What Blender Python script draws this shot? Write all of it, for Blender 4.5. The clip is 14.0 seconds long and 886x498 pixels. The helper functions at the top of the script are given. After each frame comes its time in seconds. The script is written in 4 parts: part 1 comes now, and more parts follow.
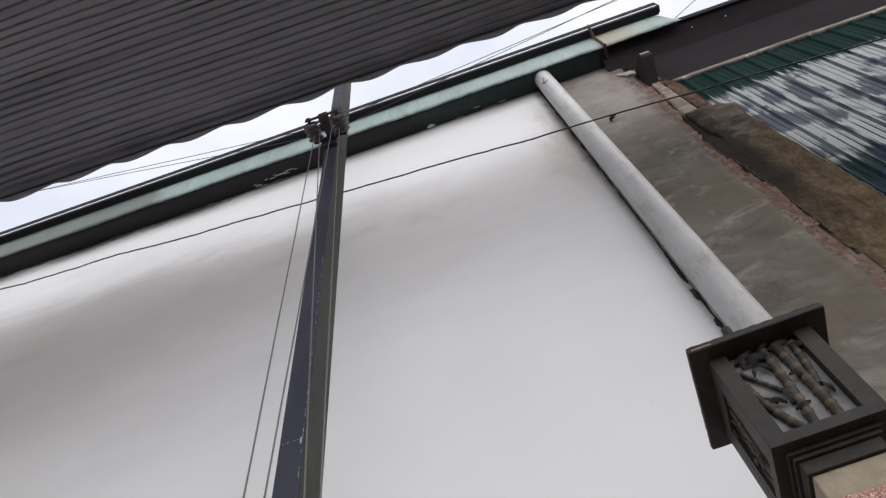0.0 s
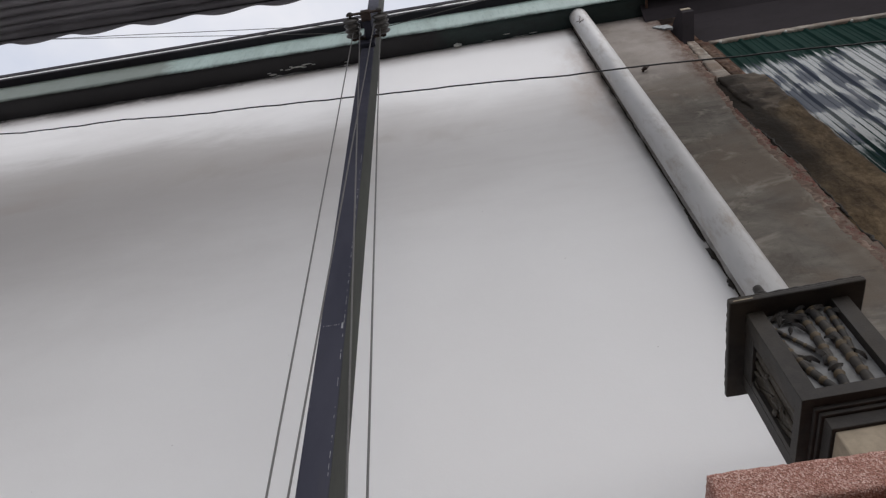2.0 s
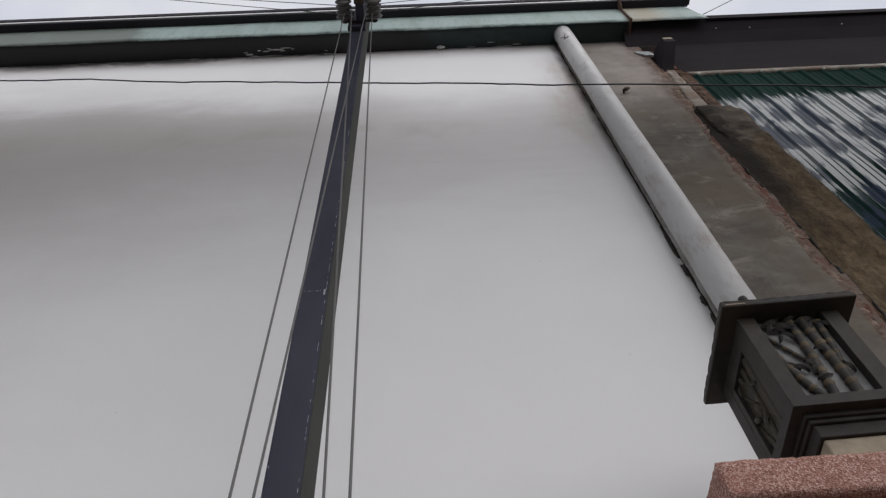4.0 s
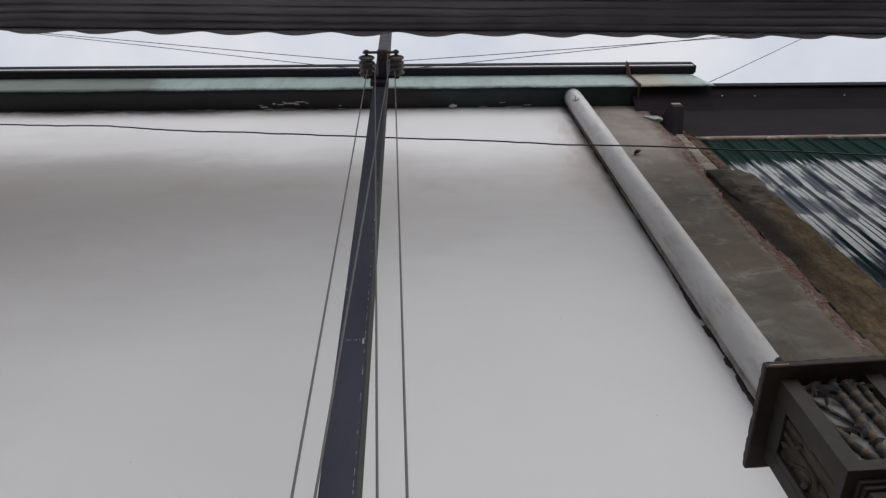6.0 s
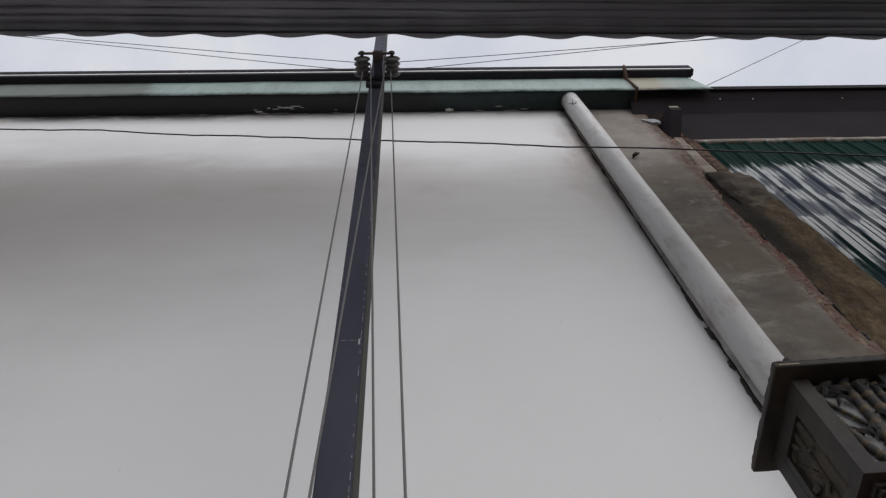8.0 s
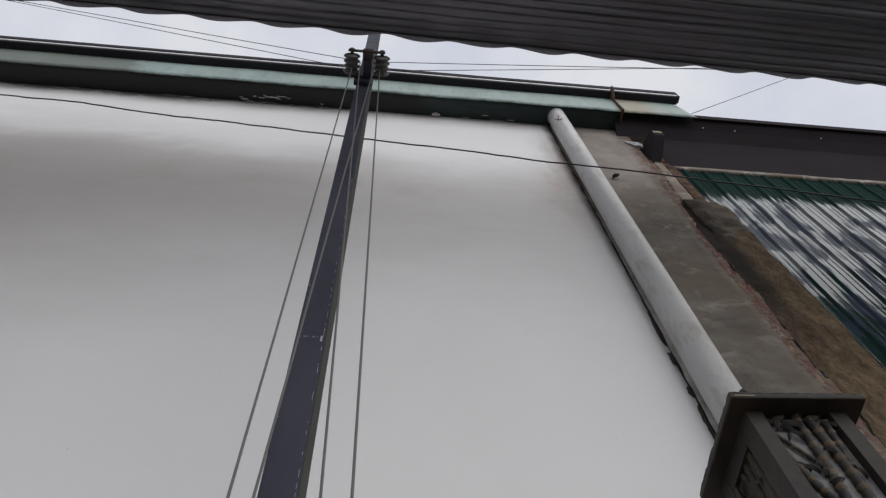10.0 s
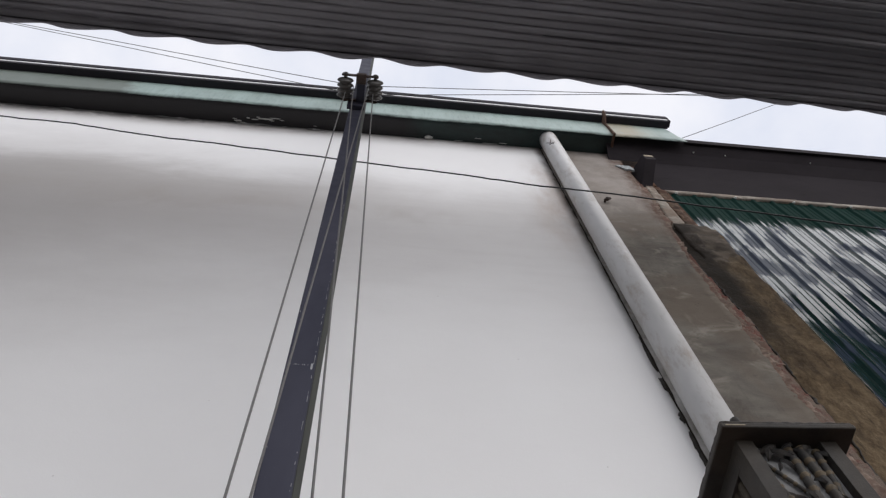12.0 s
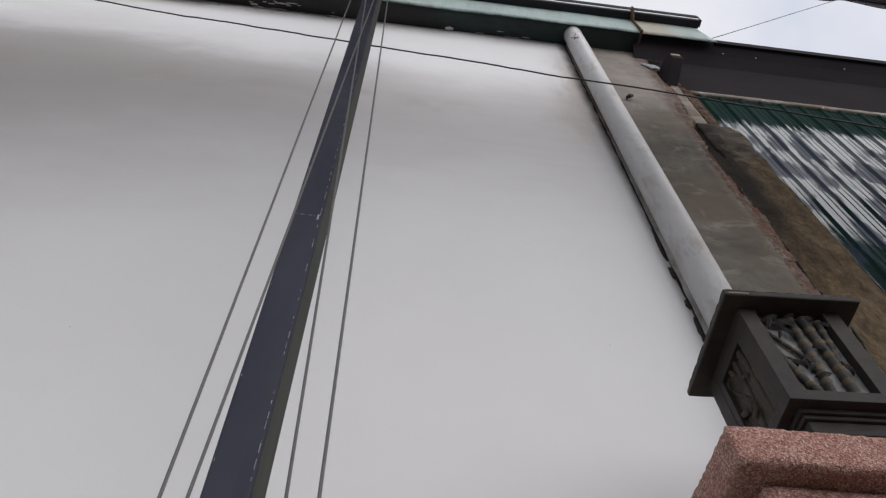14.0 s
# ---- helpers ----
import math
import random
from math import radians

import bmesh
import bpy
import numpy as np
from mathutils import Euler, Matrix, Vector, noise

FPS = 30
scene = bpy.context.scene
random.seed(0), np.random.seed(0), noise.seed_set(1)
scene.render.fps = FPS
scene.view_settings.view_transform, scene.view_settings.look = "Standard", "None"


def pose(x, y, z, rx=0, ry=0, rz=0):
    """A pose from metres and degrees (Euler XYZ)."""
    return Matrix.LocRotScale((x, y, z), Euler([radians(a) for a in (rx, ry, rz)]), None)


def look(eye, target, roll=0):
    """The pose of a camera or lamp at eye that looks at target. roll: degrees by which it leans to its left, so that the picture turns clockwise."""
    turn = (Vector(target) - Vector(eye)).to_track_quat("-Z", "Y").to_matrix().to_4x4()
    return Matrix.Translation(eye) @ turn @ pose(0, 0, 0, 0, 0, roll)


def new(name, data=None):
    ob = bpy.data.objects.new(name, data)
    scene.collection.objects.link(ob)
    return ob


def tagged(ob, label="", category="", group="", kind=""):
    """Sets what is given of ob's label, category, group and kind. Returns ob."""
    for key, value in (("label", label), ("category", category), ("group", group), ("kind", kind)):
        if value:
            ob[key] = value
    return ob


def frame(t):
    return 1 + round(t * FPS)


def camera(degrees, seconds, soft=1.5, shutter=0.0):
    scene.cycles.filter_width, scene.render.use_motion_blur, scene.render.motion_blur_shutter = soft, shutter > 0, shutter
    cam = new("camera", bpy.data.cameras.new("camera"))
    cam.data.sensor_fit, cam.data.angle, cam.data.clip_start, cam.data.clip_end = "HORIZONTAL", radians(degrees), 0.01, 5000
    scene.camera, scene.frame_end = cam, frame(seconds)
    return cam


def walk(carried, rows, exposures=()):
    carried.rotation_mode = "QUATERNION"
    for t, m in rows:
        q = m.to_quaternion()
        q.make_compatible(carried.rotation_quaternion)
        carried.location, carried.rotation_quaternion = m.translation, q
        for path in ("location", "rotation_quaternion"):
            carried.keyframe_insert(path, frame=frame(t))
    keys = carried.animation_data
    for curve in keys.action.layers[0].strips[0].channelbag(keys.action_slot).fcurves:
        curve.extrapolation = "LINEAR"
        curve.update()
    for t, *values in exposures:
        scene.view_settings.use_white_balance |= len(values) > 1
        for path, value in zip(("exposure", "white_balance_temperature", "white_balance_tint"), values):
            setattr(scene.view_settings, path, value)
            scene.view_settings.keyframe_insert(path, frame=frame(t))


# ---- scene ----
cam = camera(63.2, 14.0, soft=1.3)
PATH = [
    (0, look((0.289, -1.399, 1.772), (0.169, -0.486, 3.548), -11.96)),
    (0.5, look((0.200, -1.452, 1.792), (0.205, -0.469, 3.533), -14.77)),
    (1, look((0.135, -1.502, 1.773), (0.123, -0.534, 3.524), -9.91)),
    (1.5, look((0.126, -1.457, 1.759), (0.064, -0.409, 3.462), -6.41)),
    (2, look((0.104, -1.416, 1.752), (0.020, -0.319, 3.422), -4.98)),
    (2.5, look((0.074, -1.387, 1.749), (0.010, -0.262, 3.401), -4.34)),
    (3, look((0.056, -1.361, 1.754), (0.043, -0.231, 3.404), -4.71)),
    (5.5, look((-0.077, -1.310, 1.763), (0.020, -0.370, 3.526), -6.61)),
    (6, look((-0.089, -1.310, 1.767), (0.003, -0.376, 3.533), -6.08)),
    (6.5, look((-0.084, -1.292, 1.765), (0.024, -0.353, 3.528), -6.65)),
    (7, look((-0.088, -1.268, 1.806), (0.015, -0.377, 3.593), -7.31)),
    (9.5, look((-0.092, -1.275, 1.779), (0.025, -0.324, 3.535), -5.81)),
    (10, look((-0.081, -1.272, 1.798), (0.087, -0.373, 3.576), -5.80)),
    (10.5, look((-0.076, -1.274, 1.806), (0.155, -0.408, 3.594), -9.91)),
    (11, look((-0.081, -1.287, 1.813), (0.158, -0.467, 3.621), -9.77)),
    (11.5, look((-0.084, -1.302, 1.809), (0.120, -0.496, 3.628), -9.40)),
    (12, look((-0.080, -1.286, 1.803), (0.105, -0.438, 3.605), -7.06)),
    (12.5, look((-0.070, -1.267, 1.802), (0.142, -0.389, 3.587), -7.90)),
    (13, look((-0.059, -1.243, 1.793), (0.156, -0.299, 3.543), -7.39)),
    (13.5, look((-0.053, -1.212, 1.780), (0.154, -0.216, 3.502), -5.28)),
    (14, look((-0.052, -1.194, 1.760), (0.104, -0.131, 3.447), -1.49)),
]
EXPOSURES = [(0, 0.28, 6450, 12), (1.5, 0.14, 6450, 12), (2, 0.02, 6450, 12), (3, -0.18, 6450, 12), (5.5, -0.10, 6450, 11), (7, -0.20, 6450, 11), (10, -0.16, 6450, 11), (11, 0.17, 6450, 12), (12.5, 0.15, 6450, 12), (14, 0.0, 6450, 12)]
walk(cam, PATH, EXPOSURES)

# ---- world and light: bright overcast sky ----
world = bpy.data.worlds.new("sky")
scene.world = world
world.use_nodes = True
wn = world.node_tree
wn.nodes.clear()
w_out = wn.nodes.new("ShaderNodeOutputWorld")
w_bg = wn.nodes.new("ShaderNodeBackground")
w_sky = wn.nodes.new("ShaderNodeTexSky")
w_sky.sky_type = "NISHITA"
w_sky.sun_disc = False
w_sky.sun_elevation = radians(37)
w_sky.sun_rotation = radians(136)
w_dim = wn.nodes.new("ShaderNodeVectorMath")
w_dim.operation = "SCALE"
w_dim.inputs["Scale"].default_value = 0.10
w_co = wn.nodes.new("ShaderNodeTexCoord")
w_no = wn.nodes.new("ShaderNodeTexNoise")
w_no.inputs["Scale"].default_value = 3.2
w_no.inputs["Detail"].default_value = 6
w_no.inputs["Roughness"].default_value = 0.55
w_ramp = wn.nodes.new("ShaderNodeValToRGB")
w_ramp.color_ramp.elements[0].position = 0.36
w_ramp.color_ramp.elements[0].color = (0.73, 0.785, 0.90, 1)
w_ramp.color_ramp.elements[1].position = 0.62
w_ramp.color_ramp.elements[1].color = (0.967, 0.977, 1.015, 1)
w_mix = wn.nodes.new("ShaderNodeMixRGB")
w_mix.inputs["Fac"].default_value = 0.93
w_bg.inputs["Strength"].default_value = 0.90
wn.links.new(w_sky.outputs[0], w_dim.inputs[0])
wn.links.new(w_co.outputs["Generated"], w_no.inputs["Vector"])
wn.links.new(w_no.outputs["Fac"], w_ramp.inputs["Fac"])
wn.links.new(w_dim.outputs[0], w_mix.inputs["Color1"])
wn.links.new(w_ramp.outputs["Color"], w_mix.inputs["Color2"])
wn.links.new(w_mix.outputs[0], w_bg.inputs["Color"])
wn.links.new(w_bg.outputs[0], w_out.inputs[0])

sun = new("sun", bpy.data.lights.new("sun", "SUN"))
sun.data.energy = 1.95
sun.data.angle = radians(90)
sun.data.color = (1.0, 0.97, 0.93)
sun.matrix_basis = look((5.0, -5.2, 4.4), (0, 0, 0))


# ---- materials ----
class Mat:
    """A small builder for node materials in world metres."""

    def __init__(self, name, rough=0.6, metal=0.0, ior=1.5):
        self.m = bpy.data.materials.new(name)
        self.m.use_nodes = True
        self.t = self.m.node_tree
        self.b = self.t.nodes["Principled BSDF"]
        self.b.inputs["Roughness"].default_value = rough
        self.b.inputs["Metallic"].default_value = metal
        self.b.inputs["IOR"].default_value = ior
        geo = self.t.nodes.new("ShaderNodeNewGeometry")
        self.pos = geo.outputs["Position"]
        self.island = geo.outputs["Random Per Island"]

    def node(self, kind, **values):
        n = self.t.nodes.new(kind)
        for k, v in values.items():
            n.inputs[k].default_value = v
        return n

    def link(self, a, b):
        self.t.links.new(a, b)

    def space(self, sx=1, sy=1, sz=1):
        n = self.node("ShaderNodeMapping")
        n.inputs["Scale"].default_value = (sx, sy, sz)
        self.link(self.pos, n.inputs["Vector"])
        return n.outputs[0]

    def noise(self, scale, detail=4, rough=0.55, stretch=(1, 1, 1), warp=0.0):
        n = self.node("ShaderNodeTexNoise", Scale=scale, Detail=detail, Roughness=rough, Distortion=warp)
        self.link(self.space(*stretch), n.inputs["Vector"])
        return n.outputs["Fac"]

    def voronoi(self, scale, out="Color", stretch=(1, 1, 1)):
        n = self.node("ShaderNodeTexVoronoi", Scale=scale)
        self.link(self.space(*stretch), n.inputs["Vector"])
        return n.outputs[out]

    def ramp(self, fac, *stops):
        n = self.node("ShaderNodeValToRGB")
        el = n.color_ramp.elements
        while len(el) < len(stops):
            el.new(0.5)
        for e, (p, c) in zip(el, stops):
            e.position = p
            e.color = (*c, 1) if isinstance(c, tuple) else (c, c, c, 1)
        self.link(fac, n.inputs["Fac"])
        return n.outputs["Color"]

    def math(self, op, a, b):
        n = self.node("ShaderNodeMath")
        n.operation = op
        for i, v in enumerate((a, b)):
            if isinstance(v, (int, float)):
                n.inputs[i].default_value = v
            else:
                self.link(v, n.inputs[i])
        return n.outputs[0]

    def mix(self, fac, a, b, blend="MIX"):
        n = self.node("ShaderNodeMixRGB")
        n.blend_type = blend
        for key, v in (("Fac", fac), ("Color1", a), ("Color2", b)):
            if isinstance(v, (int, float)):
                n.inputs[key].default_value = v
            elif isinstance(v, tuple):
                n.inputs[key].default_value = (*v, 1)
            else:
                self.link(v, n.inputs[key])
        return n.outputs[0]

    def axis(self, which, lo, hi, shift=None):
        """0 at lo to 1 at hi along a world axis, its place varied by shift."""
        s = self.node("ShaderNodeSeparateXYZ")
        self.link(self.pos, s.inputs[0])
        n = self.node("ShaderNodeMapRange")
        n.interpolation_type = "SMOOTHSTEP"
        n.inputs["From Min"].default_value = lo
        n.inputs["From Max"].default_value = hi
        v = s.outputs[which]
        self.link(v if shift is None else self.math("ADD", v, shift), n.inputs["Value"])
        return n.outputs[0]

    def color(self, c):
        if isinstance(c, tuple):
            self.b.inputs["Base Color"].default_value = (*c, 1)
        else:
            self.link(c, self.b.inputs["Base Color"])
        return self

    def rough(self, c):
        self.link(c, self.b.inputs["Roughness"])
        return self

    def bump(self, height, strength=0.3, distance=0.002, first=None):
        n = self.node("ShaderNodeBump", Strength=strength, Distance=distance)
        self.link(height, n.inputs["Height"])
        if first is not None:
            self.link(first, n.inputs["Normal"])
        self.link(n.outputs[0], self.b.inputs["Normal"])
        return n.outputs[0]


def white_paint():
    k = Mat("white_wall_paint", 0.75)
    base = k.ramp(k.noise(0.9, 5, 0.6), (0.3, (0.765, 0.755, 0.745)), (0.7, (0.815, 0.81, 0.80)))
    # wispy rain dirt below the clean eave strip, with awning shade painted in
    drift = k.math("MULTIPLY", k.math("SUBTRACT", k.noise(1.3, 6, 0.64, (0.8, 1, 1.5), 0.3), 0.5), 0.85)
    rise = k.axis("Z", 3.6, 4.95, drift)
    smear_shade = k.math("MULTIPLY", rise, k.math("SUBTRACT", 1.0, k.axis("Z", 5.0, 5.48, drift)))
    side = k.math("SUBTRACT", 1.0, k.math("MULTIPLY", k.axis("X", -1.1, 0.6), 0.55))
    base = k.mix(k.math("MULTIPLY", k.math("MULTIPLY", smear_shade, side), 0.80), base, (0.43, 0.405, 0.385))
    # broad shade towards the left, put into the wall colour
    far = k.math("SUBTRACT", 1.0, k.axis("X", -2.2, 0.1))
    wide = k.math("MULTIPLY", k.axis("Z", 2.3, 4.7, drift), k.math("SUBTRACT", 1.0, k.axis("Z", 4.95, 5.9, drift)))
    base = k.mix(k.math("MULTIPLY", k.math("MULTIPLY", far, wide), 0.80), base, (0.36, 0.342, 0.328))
    # thin tide lines in the dirt
    line = k.math("MULTIPLY", k.axis("Z", 4.74, 4.87, drift), k.math("SUBTRACT", 1.0, k.axis("Z", 4.88, 5.05, drift)))
    part_of = k.ramp(k.noise(1.7, 4, 0.6, (1, 1, 0.6), 0.3), (0.40, 0.0), (0.62, 1.0))
    base = k.mix(k.math("MULTIPLY", k.math("MULTIPLY", line, part_of), 0.34), base, (0.34, 0.29, 0.25))
    fine = k.ramp(k.noise(4.0, 4, 0.55, (0.6, 1, 3.0), 0.4), (0.46, 0.0), (0.72, 1.0))
    base = k.mix(k.math("MULTIPLY", k.math("MULTIPLY", smear_shade, fine), 0.10), base, (0.36, 0.32, 0.29))
    # brown fringe where the soffit meets the wall
    hem = k.math("MULTIPLY", k.axis("Z", 5.90, 6.12, k.math("MULTIPLY", drift, 0.18)), k.ramp(k.noise(2.4, 5, 0.6), (0.3, 0.45), (0.6, 1.0)))
    base = k.mix(k.math("MULTIPLY", hem, 0.75), base, (0.20, 0.165, 0.14))
    # rust run-off beside the drainpipe
    near = k.axis("X", 0.62, 0.86)
    tall = k.math("MULTIPLY", k.axis("Z", 4.3, 5.0), k.math("SUBTRACT", 1.0, k.axis("Z", 5.5, 6.05)))
    spots = k.ramp(k.noise(4.0, 6, 0.65, (1.6, 1, 0.7)), (0.35, 0.0), (0.7, 1.0))
    f = k.math("MULTIPLY", k.math("MULTIPLY", near, tall), spots)
    base = k.mix(k.math("MULTIPLY", f, 0.7), base, (0.38, 0.26, 0.18))
    seam = k.math("MULTIPLY", k.axis("X", 0.832, 0.885), k.ramp(k.noise(6, 6, 0.7, (1, 1, 0.6)), (0.36, 0.15), (0.60, 1.0)))
    base = k.mix(k.math("MULTIPLY", seam, 0.85), base, (0.12, 0.095, 0.072))
    # black mould under the soffit
    top = k.math("MULTIPLY", k.axis("Z", 5.97, 6.10), k.math("SUBTRACT", 1.0, k.axis("X", -1.3, -0.2)))
    mould = k.ramp(k.noise(5, 6, 0.7, (0.6, 1, 1)), (0.46, 0.0), (0.56, 1.0))
    base = k.mix(k.math("MULTIPLY", k.math("MULTIPLY", top, mould), 0.8), base, (0.07, 0.068, 0.065))
    specks = k.ramp(k.voronoi(7.0, "Distance"), (0.012, 1.0), (0.02, 0.0))
    base = k.mix(k.math("MULTIPLY", specks, 0.35), base, (0.2, 0.17, 0.15))
    k.color(base)
    n1 = k.bump(k.noise(3.5, 4, 0.5), 0.25, 0.012)
    k.bump(k.noise(160, 3, 0.6), 0.18, 0.0015, n1)
    return k.m


def cement(name, dark, light, tint, scale=5.0, pale_top=None, rusty=None, damp=None):
    k = Mat(name, 0.9)
    k.b.inputs["Specular IOR Level"].default_value = 0.12
    base = k.ramp(k.noise(scale, 7, 0.66, (1, 1, 1.5), 0.5), (0.36, dark), (0.62, light))
    base = k.mix(k.ramp(k.noise(scale * 0.5, 5, 0.6, (1, 1, 1), 0.4), (0.46, 0.0), (0.60, 0.75)), base, tint)
    pale = k.ramp(k.noise(scale * 1.2, 5, 0.6, (1, 1, 1.2), 0.6), (0.53, 0.0), (0.64, 0.75))
    base = k.mix(pale, base, tuple(min(1, c * 1.5) for c in light))
    drip = k.ramp(k.noise(scale * 2.2, 5, 0.6, (2.2, 1, 0.3)), (0.58, 0.0), (0.76, 0.35))
    base = k.mix(drip, base, tuple(c * 0.55 for c in dark))
    scuff = k.ramp(k.noise(scale * 2.4, 6, 0.7, (0.8, 1, 1.8), 0.5), (0.60, 0.0), (0.72, 0.55))
    base = k.mix(scuff, base, tuple(c * 0.6 for c in dark))
    # paler towards the top, in patches
    if pale_top:
        f = k.math("MULTIPLY", k.axis("Z", *pale_top), k.ramp(k.noise(3.5, 5, 0.6), (0.35, 0.45), (0.6, 1.0)))
        base = k.mix(k.math("MULTIPLY", f, 0.9), base, (light[0] * 1.85, light[1] * 1.82, light[2] * 1.92))
    if rusty:
        edge = k.axis("X", *rusty, k.math("MULTIPLY", k.math("SUBTRACT", k.noise(7, 6, 0.7, (1, 1, 0.5), 0.4), 0.5), 0.22))
        f = k.math("MULTIPLY", edge, k.axis("Z", 4.3, 5.2))
        base = k.mix(k.math("MULTIPLY", f, k.ramp(k.noise(16, 6, 0.7), (0.34, 0.25), (0.6, 0.95))), base, (0.085, 0.043, 0.027))
    if damp:
        wet = k.axis("X", *damp, k.math("MULTIPLY", k.math("SUBTRACT", k.noise(6.5, 6, 0.65, (1, 1, 0.7), 0.5), 0.5), 0.42))
        base = k.mix(k.math("MULTIPLY", k.math("SUBTRACT", 1.0, wet), 0.88), base, (0.020, 0.016, 0.0125))
    pits = k.ramp(k.voronoi(34, "Distance"), (0.05, 1.0), (0.10, 0.0))
    base = k.mix(k.math("MULTIPLY", pits, k.ramp(k.noise(9), (0.5, 0.0), (0.6, 0.7))), base, tuple(c * 0.35 for c in dark))
    k.color(base)
    n1 = k.bump(k.noise(scale * 2.5, 5, 0.6, (1, 1, 1.2)), 0.5, 0.005)
    k.bump(k.noise(240, 4, 0.7), 0.5, 0.002, n1)
    return k.m


def brown_plaster():
    k = Mat("weathered_brown_plaster", 0.9)
    k.b.inputs["Specular IOR Level"].default_value = 0.08
    base = k.ramp(k.noise(15, 8, 0.76, (1.3, 1, 0.8), 0.3), (0.32, (0.046, 0.032, 0.020)), (0.50, (0.104, 0.074, 0.044)), (0.70, (0.205, 0.152, 0.094)))
    moss = k.math("MULTIPLY", k.math("MULTIPLY", k.axis("Z", 3.9, 4.5), k.math("SUBTRACT", 1.0, k.math("MULTIPLY", k.axis("X", 1.42, 1.55), 0.9))), k.ramp(k.noise(6.5, 7, 0.68, (1, 1, 0.6), 0.2), (0.34, 0.0), (0.50, 1.0)))
    base = k.mix(k.math("MULTIPLY", moss, 0.95), base, (0.034, 0.028, 0.022))
    base = k.mix(k.ramp(k.noise(3, 3), (0.58, 0.0), (0.72, 0.4)), base, (0.15, 0.128, 0.098))
    damp = k.math("ADD", k.axis("X", 1.38, 1.58), k.math("MULTIPLY", k.math("SUBTRACT", k.noise(9, 7, 0.7, (1, 1, 0.55), 0.3), 0.5), 1.5))
    base = k.mix(k.math("MULTIPLY", k.axis("Z", 3.7, 4.3), k.ramp(damp, (0.22, 0.95), (0.78, 0.0))), base, (0.022, 0.018, 0.014))
    streak = k.ramp(k.noise(24, 6, 0.7, (1.6, 1, 0.35), 0.6), (0.54, 0.0), (0.66, 0.65))
    base = k.mix(streak, base, (0.036, 0.026, 0.017))
    k.color(base)
    n1 = k.bump(k.noise(22, 5, 0.65), 0.6, 0.012)
    k.bump(k.noise(260, 4, 0.7), 0.5, 0.002, n1)
    return k.m


def painted_metal(name, base, dirt, rough=0.45, stretch=(1, 1, 1), amount=0.5, scale=6.0, spec=0.25):
    k = Mat(name, rough)
    f = k.ramp(k.noise(scale, 6, 0.65, stretch, 0.3), (0.40, 0.0), (0.72, amount))
    c = k.mix(f, base, dirt)
    c = k.mix(k.ramp(k.noise(scale * 8, 4, 0.7, stretch), (0.55, 0.0), (0.8, amount * 0.6)), c, tuple(v * 0.5 for v in dirt))
    k.color(c)
    k.b.inputs["Specular IOR Level"].default_value = spec
    k.bump(k.noise(60, 3), 0.15, 0.002)
    return k.m


def green_sheet():
    k = Mat("glossy_green_sheet", 0.6, 0.0, 1.5)
    c = k.ramp(k.noise(9, 5, 0.6, (1, 1, 0.25)), (0.35, (0.008, 0.026, 0.021)), (0.7, (0.014, 0.037, 0.031)))
    # glossy and grey-blue patches: broken sky reflection painted with ragged vertical edges
    big = k.noise(5.2, 2, 0.5, (1.5, 1, 0.8), 0.3)
    rag = k.noise(1.0, 1, 0.5, (120, 1, 1.1))
    f = k.math("ADD", big, k.math("MULTIPLY", k.math("SUBTRACT", rag, 0.5), 0.34))
    f = k.math("ADD", f, k.math("MULTIPLY", k.axis("Z", 4.75, 5.15), 0.07))
    sky_patch = k.ramp(f, (0.475, 0.0), (0.525, 1.0))
    # top band kept dull green, painted as the dark eave's reflection
    sway = k.math("ADD", k.math("MULTIPLY", k.math("SUBTRACT", k.noise(2.6, 2, 0.5, (1.4, 1, 0.5)), 0.5), 0.28), k.math("MULTIPLY", k.math("SUBTRACT", rag, 0.5), 0.30))
    reach = k.math("SUBTRACT", 1.0, k.axis("Z", 5.19, 5.25, sway))
    shine = k.math("MULTIPLY", reach, k.math("ADD", 0.20, k.math("MULTIPLY", sky_patch, 0.68)))
    k.color(k.mix(k.math("MULTIPLY", reach, k.math("SUBTRACT", 0.6, k.math("MULTIPLY", sky_patch, 0.6))), c, (0.050, 0.057, 0.098)))
    k.b.inputs["Specular IOR Level"].default_value = 0.01
    k.link(shine, k.b.inputs["Coat Weight"])
    k.b.inputs["Coat Roughness"].default_value = 0.09
    k.b.inputs["Coat IOR"].default_value = 1.58
    k.b.inputs["Coat Tint"].default_value = (0.93, 0.93, 1.0, 1)
    n = k.bump(k.noise(5.0, 2, 0.5, (2.2, 1, 0.35), 0.0), 1.0, 0.0035)
    k.link(n, k.b.inputs["Coat Normal"])
    return k.m


def granite_wash():
    k = Mat("red_washed_granite_chips", 0.82)
    k.b.inputs["Specular IOR Level"].default_value = 0.2
    v = k.voronoi(520, "Color")
    sep = k.node("ShaderNodeSeparateColor")
    k.link(v, sep.inputs[0])
    c = k.ramp(sep.outputs[0], (0.05, (0.25, 0.122, 0.093)), (0.35, (0.39, 0.195, 0.152)), (0.65, (0.50, 0.28, 0.225)), (0.92, (0.70, 0.50, 0.43)))
    c = k.mix(k.ramp(k.noise(14, 4), (0.40, 0.0), (0.7, 0.5)), c, (0.30, 0.125, 0.09))
    c = k.mix(k.ramp(k.noise(70, 3), (0.60, 0.0), (0.72, 0.35)), c, (0.18, 0.08, 0.06))
    k.color(c)
    n1 = k.bump(k.voronoi(520, "Distance"), 0.7, 0.003)
    k.bump(k.noise(380, 4, 0.7), 0.6, 0.002, n1)
    return k.m


